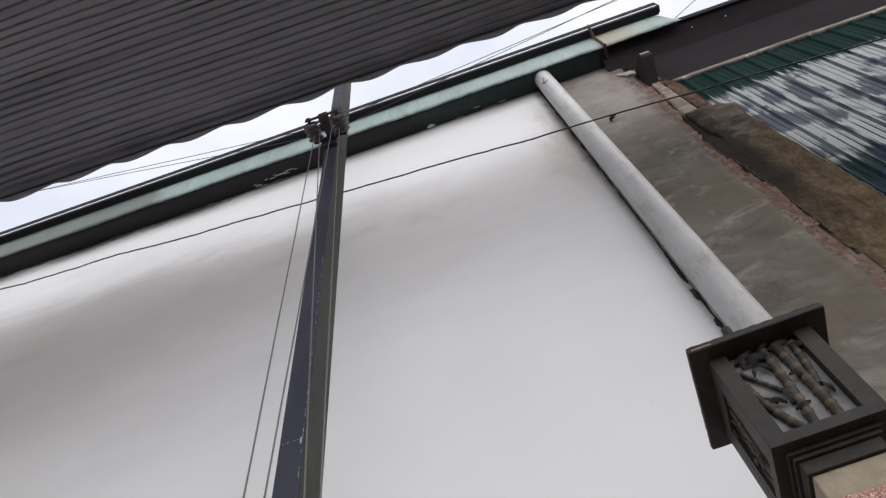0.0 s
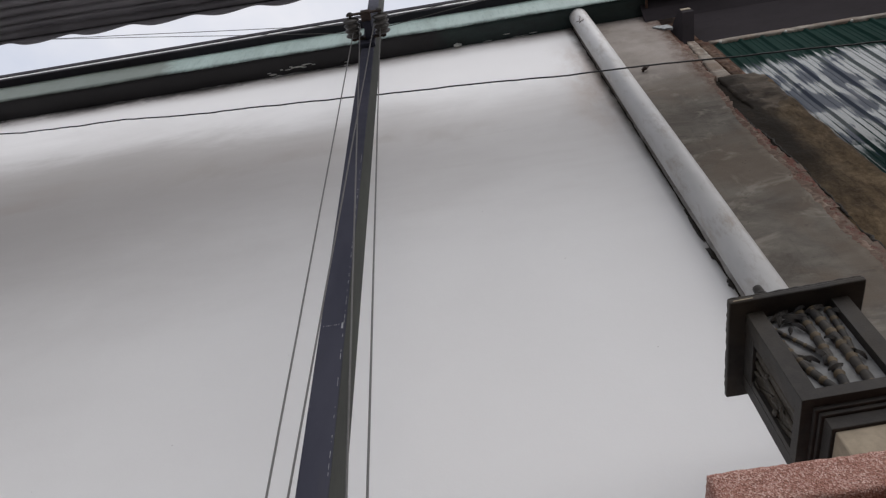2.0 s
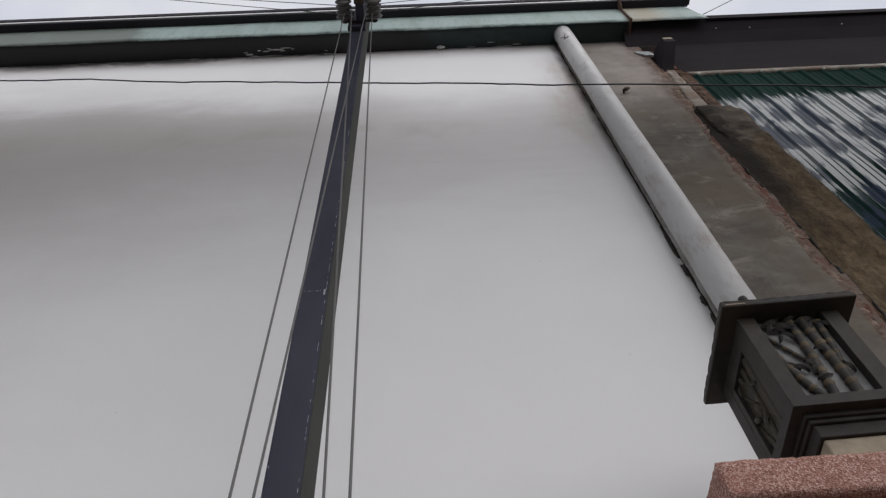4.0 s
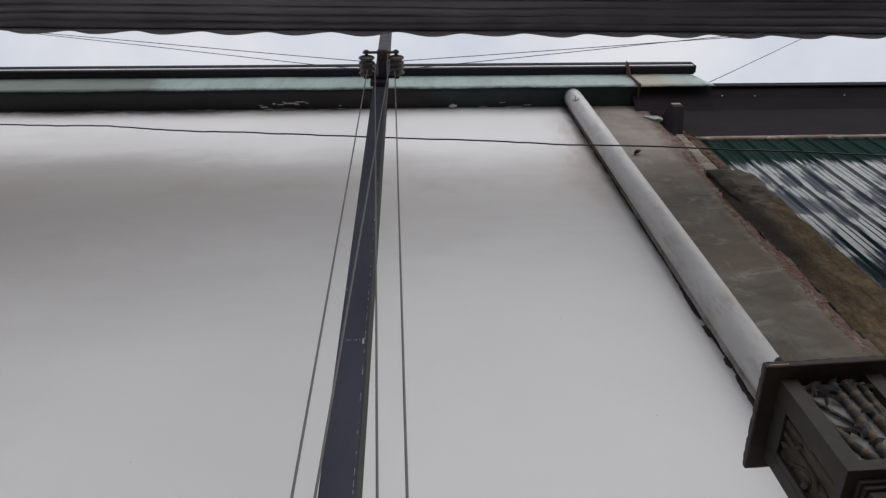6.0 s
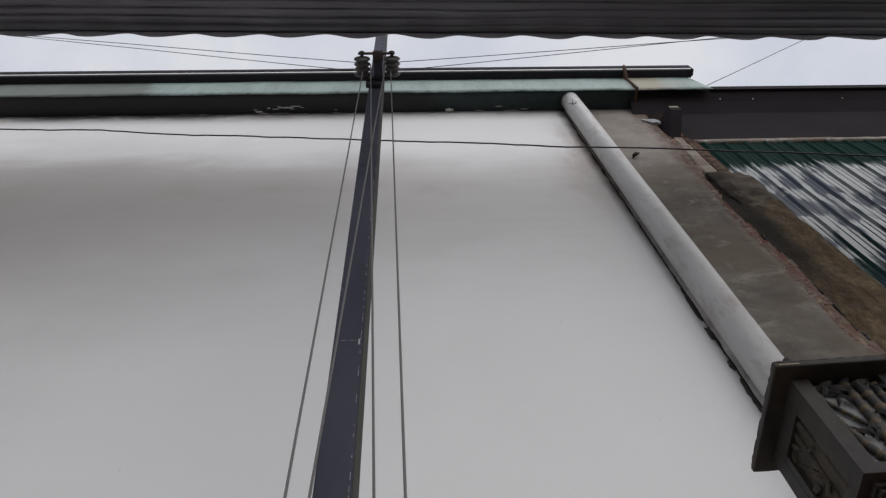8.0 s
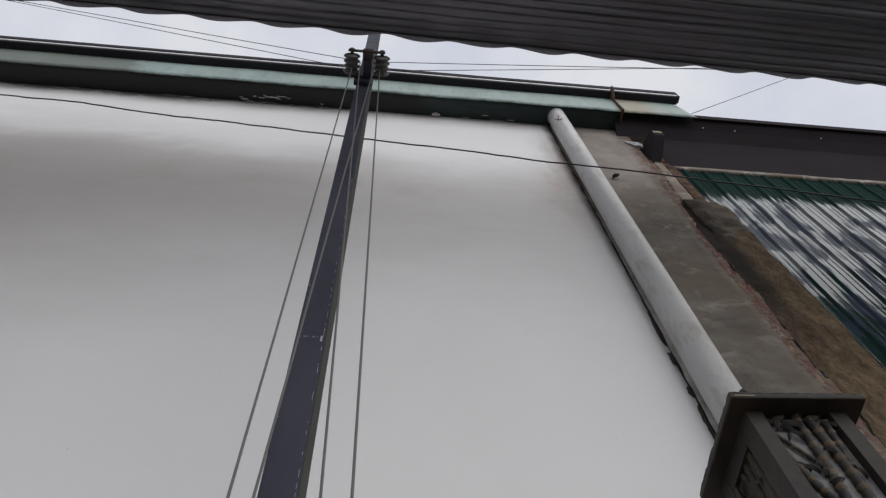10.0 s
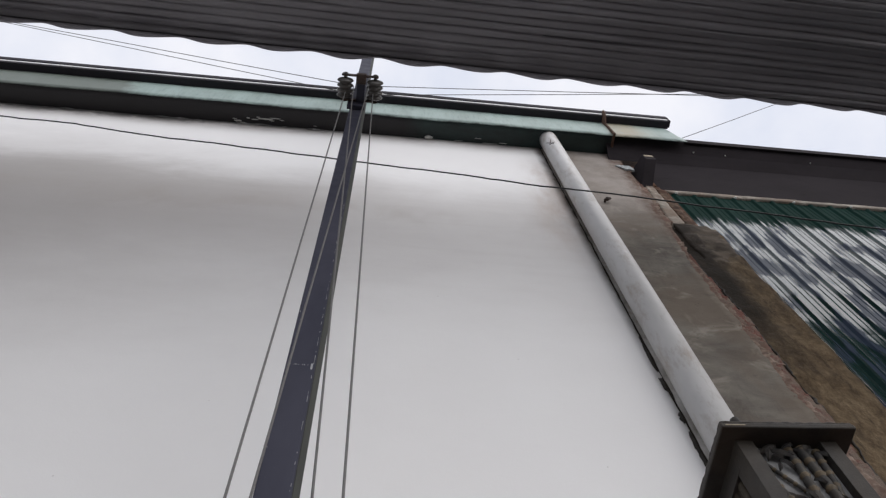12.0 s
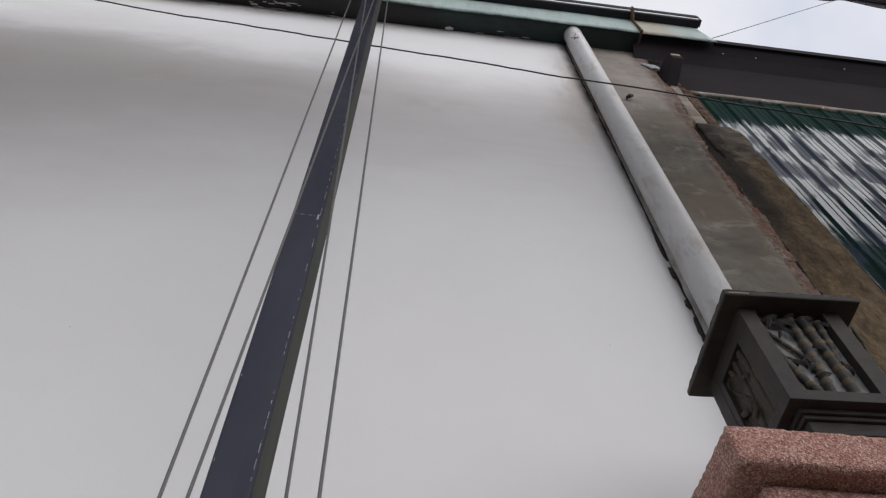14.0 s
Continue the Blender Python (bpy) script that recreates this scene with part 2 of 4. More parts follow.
def brick_red():
    k = Mat("exposed_red_brick", 0.92)
    k.b.inputs["Specular IOR Level"].default_value = 0.1
    c = k.ramp(k.noise(38, 6, 0.7), (0.32, (0.10, 0.046, 0.038)), (0.55, (0.175, 0.078, 0.062)), (0.75, (0.23, 0.125, 0.10)))
    c = k.mix(k.ramp(k.noise(17, 6, 0.7, (1, 1, 0.7), 0.5), (0.42, 0.0), (0.54, 0.9)), c, (0.185, 0.150, 0.122))
    c = k.mix(k.ramp(k.noise(30, 6, 0.75), (0.60, 0.0), (0.68, 0.85)), c, (0.045, 0.030, 0.024))
    c = k.mix(k.math("MULTIPLY", k.axis("Z", 4.4, 4.9), 0.65), c, (0.070, 0.036, 0.026))
    k.color(c)
    n1 = k.bump(k.noise(28, 5, 0.7), 0.8, 0.010)
    k.bump(k.noise(120, 5, 0.7), 0.8, 0.005, n1)
    return k.m


def lantern_glaze(name, base, worn):
    k = Mat(name, 0.55)
    c = k.ramp(k.noise(28, 5, 0.65), (0.35, base), (0.75, worn))
    c = k.mix(k.ramp(k.noise(8, 4), (0.45, 0.0), (0.66, 0.45)), c, (0.050, 0.039, 0.027))
    k.color(c)
    k.b.inputs["Specular IOR Level"].default_value = 0.18
    k.bump(k.noise(220, 4, 0.65), 0.35, 0.002)
    return k.m


def awning_cloth():
    k = Mat("dark_grey_awning_cloth", 0.55)
    c = k.ramp(k.noise(4, 5, 0.6, (0.4, 2.0, 1)), (0.3, (0.20, 0.19, 0.205)), (0.7, (0.27, 0.257, 0.275)))
    k.color(c)
    k.bump(k.noise(500, 2), 0.15, 0.0006)
    return k.m


def pole_paint():
    k = Mat("dark_blue_pole_paint", 0.5)
    k.b.inputs["Specular IOR Level"].default_value = 0.03
    c = k.ramp(k.noise(7, 5, 0.6, (1, 1, 0.35)), (0.3, (0.044, 0.045, 0.062)), (0.7, (0.066, 0.066, 0.086)))
    c = k.mix(k.ramp(k.noise(160, 4, 0.7), (0.68, 0.0), (0.74, 0.45)), c, (0.12, 0.12, 0.13))
    c = k.mix(k.ramp(k.noise(5, 6, 0.7, (6, 6, 0.5)), (0.56, 0.0), (0.74, 0.35)), c, (0.07, 0.068, 0.065))
    k.color(c)
    k.rough(k.ramp(k.noise(30, 4), (0.3, 0.40), (0.7, 0.6)))
    k.bump(k.noise(45, 4), 0.12, 0.002)
    return k.m


def plain(name, c, rough=0.6, metal=0.0, vary=0.35, scale=40):
    k = Mat(name, rough, metal)
    k.color(k.ramp(k.noise(scale, 5, 0.65), (0.3, tuple(v * (1 - vary) for v in c)), (0.7, tuple(min(1, v * (1 + vary)) for v in c))))
    k.bump(k.noise(scale * 5, 3), 0.2, 0.001)
    return k.m


def pvc():
    k = Mat("white_pvc_pipe", 0.42)
    c = k.ramp(k.noise(5, 5, 0.6, (1, 1, 0.4)), (0.35, (0.40, 0.395, 0.385)), (0.7, (0.51, 0.50, 0.49)))
    c = k.mix(k.ramp(k.noise(16, 6, 0.7, (1, 1, 0.35)), (0.50, 0.0), (0.68, 0.75)), c, (0.26, 0.22, 0.18))
    k.color(c)
    k.bump(k.noise(90, 3), 0.12, 0.001)
    return k.m


def soffit_paint():
    k = Mat("dark_green_soffit_paint", 0.7)
    c = k.ramp(k.noise(4, 6, 0.65, (1, 2, 1)), (0.40, (0.030, 0.050, 0.046)), (0.72, (0.018, 0.023, 0.022)))
    edge = k.math("ADD", k.axis("X", -0.30, 0.45), k.math("MULTIPLY", k.math("SUBTRACT", k.noise(3.5, 6, 0.65), 0.5), 1.2))
    c = k.mix(k.ramp(edge, (0.3, 0.95), (0.7, 0.0)), c, (0.028, 0.025, 0.026))
    k.color(c)
    k.bump(k.noise(60, 4), 0.4, 0.004)
    return k.m


def fascia_paint():
    k = Mat("faded_green_fascia_paint", 0.55)
    f = k.ramp(k.noise(8, 6, 0.65, (1, 1, 0.25), 0.3), (0.40, 0.0), (0.72, 0.7))
    c = k.mix(f, (0.31, 0.405, 0.375), (0.17, 0.225, 0.20))
    c = k.mix(k.ramp(k.noise(60, 4, 0.7, (1, 1, 0.2)), (0.52, 0.0), (0.75, 0.4)), c, (0.10, 0.13, 0.115))
    tan = k.math("MULTIPLY", k.axis("X", 1.30, 1.40), k.math("SUBTRACT", 1.0, k.axis("X", 1.45, 1.72)))
    c = k.mix(k.math("MULTIPLY", tan, k.ramp(k.noise(9, 5, 0.6), (0.3, 0.4), (0.6, 0.9))), c, (0.34, 0.29, 0.20))
    olive = k.math("ADD", k.math("SUBTRACT", 1.0, k.axis("X", -2.1, -1.1)), k.math("MULTIPLY", k.math("SUBTRACT", k.noise(5, 6, 0.65), 0.5), 1.0))
    c = k.mix(k.ramp(olive, (0.45, 0.0), (0.75, 0.8)), c, (0.105, 0.118, 0.095))
    low = k.math("SUBTRACT", 1.0, k.axis("Z", 6.10, 6.17))
    c = k.mix(k.math("MULTIPLY", low, k.ramp(k.noise(12, 6, 0.7), (0.42, 0.0), (0.58, 0.85))), c, (0.035, 0.042, 0.038))
    k.color(c)
    k.bump(k.noise(60, 3), 0.2, 0.002)
    return k.m


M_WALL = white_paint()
M_GREY = cement("grey_cement_render", (0.104, 0.092, 0.079), (0.184, 0.167, 0.143), (0.140, 0.112, 0.087), 4.2, (4.75, 5.5), (1.26, 1.37))
M_PALE = cement("pale_cement_patch", (0.17, 0.150, 0.125), (0.29, 0.262, 0.225), (0.20, 0.145, 0.11), 9)
M_DARKPATCH = cement("dark_mortar_patch", (0.048, 0.039, 0.031), (0.098, 0.080, 0.062), (0.060, 0.046, 0.034), 8, damp=(1.42, 1.50))
M_STAIN = cement("rust_stained_cement", (0.050, 0.030, 0.021), (0.120, 0.072, 0.050), (0.085, 0.040, 0.022), 14)
M_FLAKE = cement("flaking_rust", (0.038, 0.024, 0.018), (0.125, 0.085, 0.060), (0.080, 0.037, 0.022), 18)
M_OLDPLASTER = cement("grimy_grey_plaster", (0.10, 0.097, 0.093), (0.24, 0.235, 0.23), (0.15, 0.145, 0.14), 12)
M_MOULD = plain("black_mouldy_mortar", (0.035, 0.030, 0.026), 0.95, 0.0, 0.5, 90)
M_BROWN = brown_plaster()
M_BRICK = brick_red()
M_CRUMB = cement("crumbled_pink_mortar", (0.105, 0.072, 0.056), (0.190, 0.145, 0.116), (0.150, 0.085, 0.066), 18)
M_SHEET = green_sheet()
M_FASCIA = fascia_paint()
M_SOFFIT = soffit_paint()
M_GUTTER = painted_metal("black_gutter_paint", (0.050, 0.047, 0.054), (0.060, 0.056, 0.058), 0.7, (1, 1, 1), 0.5, 6.0, 0.02)
M_BOARD = painted_metal("dark_brown_fascia_paint", (0.034, 0.0295, 0.032), (0.025, 0.0215, 0.023), 0.8, (0.4, 1, 1), 0.7, 6.0, 0.03)
M_RUST = plain("rusted_steel", (0.105, 0.055, 0.035), 0.85, 0.0, 0.55, 50)
M_RUSTPLATE = plain("rusty_dark_plate", (0.068, 0.047, 0.039), 0.8, 0.2, 0.5, 60)
M_BEAD = plain("white_silicone_line", (0.62, 0.62, 0.58), 0.6, 0.0, 0.2, 60)
M_GUTTERLINE = plain("white_gutter_line", (0.80, 0.80, 0.78), 0.5, 0.0, 0.12, 20)
M_FLAKEPALE = plain("pale_torn_plate", (0.34, 0.36, 0.36), 0.7, 0.0, 0.45, 60)
M_PVC = pvc()
M_POLE = pole_paint()
M_POLESIDE = painted_metal("grey_green_pole_side", (0.075, 0.078, 0.070), (0.045, 0.047, 0.045), 0.7, (1, 1, 0.4), 0.7, 8.0, 0.05)
M_CHIP = plain("bare_chipped_primer", (0.34, 0.345, 0.345), 0.6, 0.0, 0.2, 200)
M_PORC = plain("brown_glazed_porcelain", (0.085, 0.078, 0.072), 0.35, 0.0, 0.35, 50)
M_STEEL = plain("dull_galvanised_steel", (0.085, 0.08, 0.075), 0.7, 0.3, 0.35, 80)
M_CORD = plain("grey_steel_cord", (0.115, 0.11, 0.105), 0.6, 0.0, 0.25, 300)
M_WIRE = plain("black_cable_sheath", (0.020, 0.019, 0.019), 0.55, 0.0, 0.3, 200)
# lantern side faces: grimy brown, darkened to hold their shade
M_SIDE = lantern_glaze("grimy_shaded_relief", (0.022, 0.018, 0.013), (0.060, 0.048, 0.033))
M_LANT = lantern_glaze("dark_cement_lantern_paint", (0.027, 0.0245, 0.0225), (0.046, 0.041, 0.036))
M_LANTBACK = lantern_glaze("pale_lantern_backing", (0.17, 0.17, 0.168), (0.30, 0.30, 0.295))
M_BAMBOO = lantern_glaze("dark_bamboo_relief", (0.027, 0.026, 0.026), (0.070, 0.061, 0.050))
M_NODE = lantern_glaze("ochre_bamboo_joint", (0.070, 0.053, 0.033), (0.150, 0.112, 0.068))
M_TAN = plain("tan_light_and_wear", (0.30, 0.25, 0.18), 0.85, 0.0, 0.2, 40)
M_GRANITE = granite_wash()
M_AWNING = awning_cloth()
M_GROUND = cement("yard_concrete", (0.075, 0.073, 0.069), (0.125, 0.121, 0.115), (0.09, 0.086, 0.078), 1.5)


# ---- mesh helpers ----
def box_bm(bm, lo, hi, bevel=0.0):
    """Adds a box, with rounded edges where bevel is given."""
    vs = [bm.verts.new((x, y, z)) for x in (lo[0], hi[0]) for y in (lo[1], hi[1]) for z in (lo[2], hi[2])]
    fs = [bm.faces.new([vs[i] for i in q]) for q in ((0, 1, 3, 2), (4, 6, 7, 5), (0, 4, 5, 1), (2, 3, 7, 6), (0, 2, 6, 4), (1, 5, 7, 3))]
    if bevel:
        edges = list({e for f in fs for e in f.edges})
        bmesh.ops.bevel(bm, geom=edges, offset=bevel, segments=2, affect="EDGES", profile=0.5)
    return bm


def boxed(lo, hi, bevel=0.0):
    return box_bm(bmesh.new(), lo, hi, bevel)


def part(name, bm, material, parent=None, label="", smooth=False):
    """Links a bmesh as one mesh object, under a thing or a part."""
    bmesh.ops.recalc_face_normals(bm, faces=bm.faces[:])
    me = bpy.data.meshes.new(name)
    bm.to_mesh(me)
    bm.free()
    for m in material if isinstance(material, (list, tuple)) else [material]:
        me.materials.append(m)
    if smooth:
        for p in me.polygons:
            p.use_smooth = True
    ob = new(name, me)
    if parent is not None:
        ob.parent = parent
    if label:
        ob["label"] = label
    return ob


def thing(name, label, category, group="", kind="", at=(0, 0, 0)):
    ob = new(name)
    ob.location = at
    ob.empty_display_size = 0.1
    return tagged(ob, label, category, group, kind)


def tube_bm(bm, points, radius, sides=8, cap=True):
    """A round tube along points; radius is one number or one for each point."""
    pts = [Vector(p) for p in points]
    rr = radius if isinstance(radius, (list, tuple)) else [radius] * len(pts)
    rings = []
    for i, p in enumerate(pts):
        d = (pts[min(i + 1, len(pts) - 1)] - pts[max(i - 1, 0)]).normalized()
        ref = Vector((0, 1, 0)) if abs(d.y) < 0.8 else Vector((0, 0, 1))
        u = d.cross(ref).normalized()
        v = d.cross(u).normalized()
        rings.append([bm.verts.new(p + rr[i] * (math.cos(a) * u + math.sin(a) * v)) for a in (2 * math.pi * k / sides for k in range(sides))])
    for a, b in zip(rings, rings[1:]):
        for k in range(sides):
            bm.faces.new((a[k], a[(k + 1) % sides], b[(k + 1) % sides], b[k]))
    if cap:
        bm.faces.new(rings[0])
        bm.faces.new(rings[-1][::-1])
    return bm


def tube(points, radius, sides=8, cap=True):
    return tube_bm(bmesh.new(), points, radius, sides, cap)


def slab_grid(xs, zs, front, back):
    """A wall slab from a grid: xs(i, j) and front(x, z) give the near surface; the back is flat. xs is a function or a list."""
    bm = bmesh.new()
    ni, nj = len(zs), len(xs(0))
    fr = [[None] * nj for _ in zs]
    bk = [[None] * nj for _ in zs]
    for i, z in enumerate(zs):
        for j, x in enumerate(xs(i)):
            fr[i][j] = bm.verts.new((x, front(x, z), z))
            bk[i][j] = bm.verts.new((x, back, z))
    for i in range(ni - 1):
        for j in range(nj - 1):
            bm.faces.new((fr[i][j], fr[i][j + 1], fr[i + 1][j + 1], fr[i + 1][j]))
            bm.faces.new((bk[i][j], bk[i + 1][j], bk[i + 1][j + 1], bk[i][j + 1]))
        bm.faces.new((fr[i][0], fr[i + 1][0], bk[i + 1][0], bk[i][0]))
        bm.faces.new((fr[i][-1], bk[i][-1], bk[i + 1][-1], fr[i + 1][-1]))
    for j in range(nj - 1):
        bm.faces.new((fr[0][j], bk[0][j], bk[0][j + 1], fr[0][j + 1]))
        bm.faces.new((fr[-1][j], fr[-1][j + 1], bk[-1][j + 1], bk[-1][j]))
    return bm


def steps(lo, hi, n):
    return [lo + (hi - lo) * i / n for i in range(n + 1)]


def wob(x, z, s, seed=0.0):
    return noise.noise(Vector((x * s, z * s, seed)))


# ---- ground and closing walls ----
tagged(part("ground", boxed((-60, -60, -0.2), (60, 60, 0.0)), M_GROUND), "grey concrete yard slab below the walls", "ground", kind="structure")

# ---- white wall ----
zs_w = steps(0.0, 6.12, 90)
xs_w = steps(-7.0, 0.897, 110)
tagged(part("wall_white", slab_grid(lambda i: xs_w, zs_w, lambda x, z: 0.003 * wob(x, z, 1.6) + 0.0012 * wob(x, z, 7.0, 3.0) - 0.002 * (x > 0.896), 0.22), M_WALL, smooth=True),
       "tall white painted plaster wall, grey smudges and painted shade under the eave", "wall", kind="structure")

# ragged plaster left where the wall meets the soffit
xs_r = steps(-4.0, -0.35, 420)
part("plaster_edge", tube([(x, -0.003, 6.100 + 0.012 * wob(x, 0.0, 2.4, 3.0)) for x in xs_r], [max(0.0004, 0.001 + 0.020 * wob(x, 0.0, 2.0, 1.0) + 0.012 * wob(x, 0.0, 9.0, 2.0)) for x in xs_r], 8), M_OLDPLASTER, bpy.data.objects["wall_white"], "ragged grey plaster edge", True)

# ---- grey cement pier with a broken edge ----
def pier_edge(z):
    e = 1.298 + 0.078 * max(0.0, min(1.0, (z - 4.55) / 0.9)) + 0.012 * max(0.0, z - 5.45)
    return e + 0.014 * wob(0.0, z, 5.0, 7.0) + 0.009 * wob(0.0, z, 17.0, 9.0) + 0.007 * wob(0.0, z, 45.0, 4.0) + 0.004 * wob(0.0, z, 110.0, 2.0)


zs_p = steps(0.0, 6.12, 620)


def pier_row(i):
    z = zs_p[i]
    e = pier_edge(z)
    return [0.897 + (e - 0.897) * k / 12 for k in range(13)]


wall_pier = part("wall_pier", slab_grid(pier_row, zs_p, lambda x, z: 0.001 + 0.003 * wob(x, z, 4.0, 1.0) + 0.0015 * wob(x, z, 18.0, 2.0), 0.22), M_GREY, smooth=True)
tagged(wall_pier, "grey cement-rendered pier with a broken edge", "wall", kind="structure")

# ---- recessed brown plaster beside the pier ----
zs_b = steps(0.0, 5.05, 150)


def brown_row(i):
    z = zs_b[i]
    right = 1.614 + 0.006 * wob(3.0, z, 9.0) + 0.004 * wob(3.0, z, 33.0)
    return [1.27 + (right - 1.27) * k / 12 for k in range(13)]


def brown_front(x, z):
    bulge = 0.014 * max(0.0, wob(x, z, 7.0, 5.0)) + 0.006 * wob(x, z, 24.0, 6.0)
    return 0.030 - bulge


wall_brown = part("wall_brown", slab_grid(brown_row, zs_b, brown_front, 0.22), M_BROWN, smooth=True)
tagged(wall_brown, "brown weathered plaster strip beside the green sheet", "wall", kind="structure")

zs_q = steps(2.0, 4.9, 260)
bm = tube([(1.612 + 0.006 * wob(3.0, z, 9.0) + 0.004 * wob(3.0, z, 33.0), 0.022, z) for z in zs_q], [0.0006 + 0.005 * max(0.0, wob(1.0, z, 13.0, 4.0) - 0.15) for z in zs_q], 6)
part("mortar_edge", bm, M_PALE, wall_brown, "pale crumbled mortar edge", True)

# mortar lump at the top of the brown strip
zs_l = steps(4.40, 5.075, 60)


def lump_row(i):
    z = zs_l[i]
    s = (5.075 - z) / 0.675
    left = 1.372 + 0.022 * wob(1.0, z, 9.0) + 0.012 * wob(1.0, z, 31.0) + 0.03 * (1 - s) + 0.09 * s * s
    right = 1.606 - 0.012 * s * s + 0.012 * wob(2.0, z, 10.0) + 0.006 * wob(2.0, z, 37.0)
    if z > 5.0:
        right -= 0.03 * (z - 5.0) / 0.075
    return [left + (right - left) * k / 12 for k in range(13)]


part("mortar_patch", slab_grid(lump_row, zs_l, lambda x, z: 0.046 - 0.027 * min(1.0, (z - 4.40) / 0.45) + 0.007 * wob(x, z, 12.0, 8.0) + 0.003 * wob(x, z, 40.0, 8.0), 0.05), M_DARKPATCH, wall_brown, "dark grey mortar patch", True)

# pale strip and rusted flashing above it
wall_gap = part("wall_gap", boxed((1.30, 0.045, 4.99), (1.565, 0.22, 5.66)), M_STAIN)
tagged(wall_gap, "rust-stained cement strip under the dark fascia", "wall", kind="structure")
part("backing", boxed((1.27, 0.030, 5.6605), (1.515, 0.0615, 6.30)), M_STAIN, wall_gap, "stained cement behind the eave end")
part("backing", boxed((1.5155, 0.031, 5.80), (1.62, 0.0615, 6.30)), M_STAIN, wall_gap, "stained cement behind the eave end")
part("backing", boxed((1.40, 0.062, 5.6605), (1.66, 0.22, 6.11)), M_GREY, wall_gap, "grey cement behind the eave end")
zs_s = steps(5.03, 5.66, 60)


def strip_row(i):
    z = zs_s[i]
    left = 1.400 + 0.075 * (z - 5.1) + 0.006 * wob(0, z, 16.0) + 0.003 * wob(0, z, 60.0)
    right = 1.478 + 0.012 * (z - 5.1) + 0.004 * wob(2, z, 14.0)
    return [left + (right - left) * k / 4 for k in range(5)]


part("cement_strip", slab_grid(strip_row, zs_s, lambda x, z: 0.028 + 0.003 * wob(x, z, 20.0), 0.05), M_PALE, wall_gap, "", True)
part("rust_flashing", slab_grid(lambda i: [1.490 + 0.008 * wob(4, zs_s[i], 13.0) + k * (0.012 + 0.004 * wob(7, zs_s[i], 18.0)) for k in range(5)], zs_s, lambda x, z: 0.034 + 0.008 * wob(x, z, 26.0, 2.0), 0.05), M_FLAKE, wall_gap, "rust-stained metal flashing", True)

# ---- green profiled sheet cladding ----
def sheet_mesh(x0, x1, z0, z1):
    prof = []
    pitch = 0.118
    n = int((x1 - x0) / pitch) + 1
    for k in range(n):
        b = x0 + k * pitch
        prof += [(b, 0.0), (b + 0.011, -0.0105), (b + 0.025, -0.0105), (b + 0.036, 0.0), (b + 0.060, 0.0), (b + 0.064, -0.0022), (b + 0.070, -0.0022), (b + 0.074, 0.0), (b + 0.092, 0.0), (b + 0.096, -0.0022), (b + 0.102, -0.0022), (b + 0.106, 0.0)]
    prof = [q for q in prof if q[0] > 1.534]
    zs = steps(z0, z1, 60)
    bm = bmesh.new()
    rows = []
    for z in zs:
        rows.append([bm.verts.new((x, 0.052 + y + 0.0035 * wob(x, z, 2.2, 11.0) + 0.0015 * wob(x, z * 1.3, 6.0, 12.0), z)) for x, y in prof])
    for a, b in zip(rows, rows[1:]):
        for k in range(len(prof) - 1):
            bm.faces.new((a[k], a[k + 1], b[k + 1], b[k]))
    ret = bmesh.ops.extrude_face_region(bm, geom=bm.faces[:])
    for v in [g for g in ret["geom"] if isinstance(g, bmesh.types.BMVert)]:
        v.co.y += 0.0012
    return bm


cladding = thing("sheet_cladding", "glossy dark green profiled steel sheet cladding", "cladding", kind="structure")
part("sheet", sheet_mesh(1.466, 6.6, 1.2, 5.60), M_SHEET, cladding)
wall_neighbour = part("wall_neighbour", boxed((1.57, 0.075, 0.0), (6.9, 0.30, 6.16)), M_PALE)
tagged(wall_neighbour, "neighbour's cement wall behind the green sheet", "wall", kind="structure")
part("mortar_line", slab_grid(lambda i: steps(1.56, 6.6, 90), [5.596, 5.618, 5.64], lambda x, z: 0.040 + 0.004 * wob(x, z, 30.0), 0.08), M_PALE, wall_neighbour, "pale mortar line", True)
for k in range(12):
    bx = 1.602 + 0.354 * k
    bm = bmesh.new()
    bmesh.ops.create_cone(bm, cap_ends=True, segments=8, radius1=0.009, radius2=0.005, depth=0.008, matrix=pose(bx, 0.030, 5.575, 90))
    part("roofing_screw", bm, M_BEAD, cladding)

# ---- dark fascia and soffit of the neighbour's eave ----
eave_dark = thing("neighbour_eave", "dark brown painted metal eave over the green sheet", "eave", kind="structure")
def folded(x0, x1, prof, thick):
    """A bent plate along x: prof holds its (y, z) corners."""
    b = bmesh.new()
    va = [[b.verts.new((x, y, z)) for y, z in prof] for x in (x0, x1)]
    vb = [[b.verts.new((x, y, z + thick)) for y, z in prof] for x in (x0, x1)]
    n = len(prof)
    for k in range(n - 1):
        b.faces.new((va[0][k], va[1][k], va[1][k + 1], va[0][k + 1]))
        b.faces.new((vb[0][k], vb[0][k + 1], vb[1][k + 1], vb[1][k]))
        for e in (0, 1):
            b.faces.new((va[e][k], va[e][k + 1], vb[e][k + 1], vb[e][k]))
    for k in (0, n - 1):
        b.faces.new((va[0][k], vb[0][k], vb[1][k], va[1][k]))
    return b


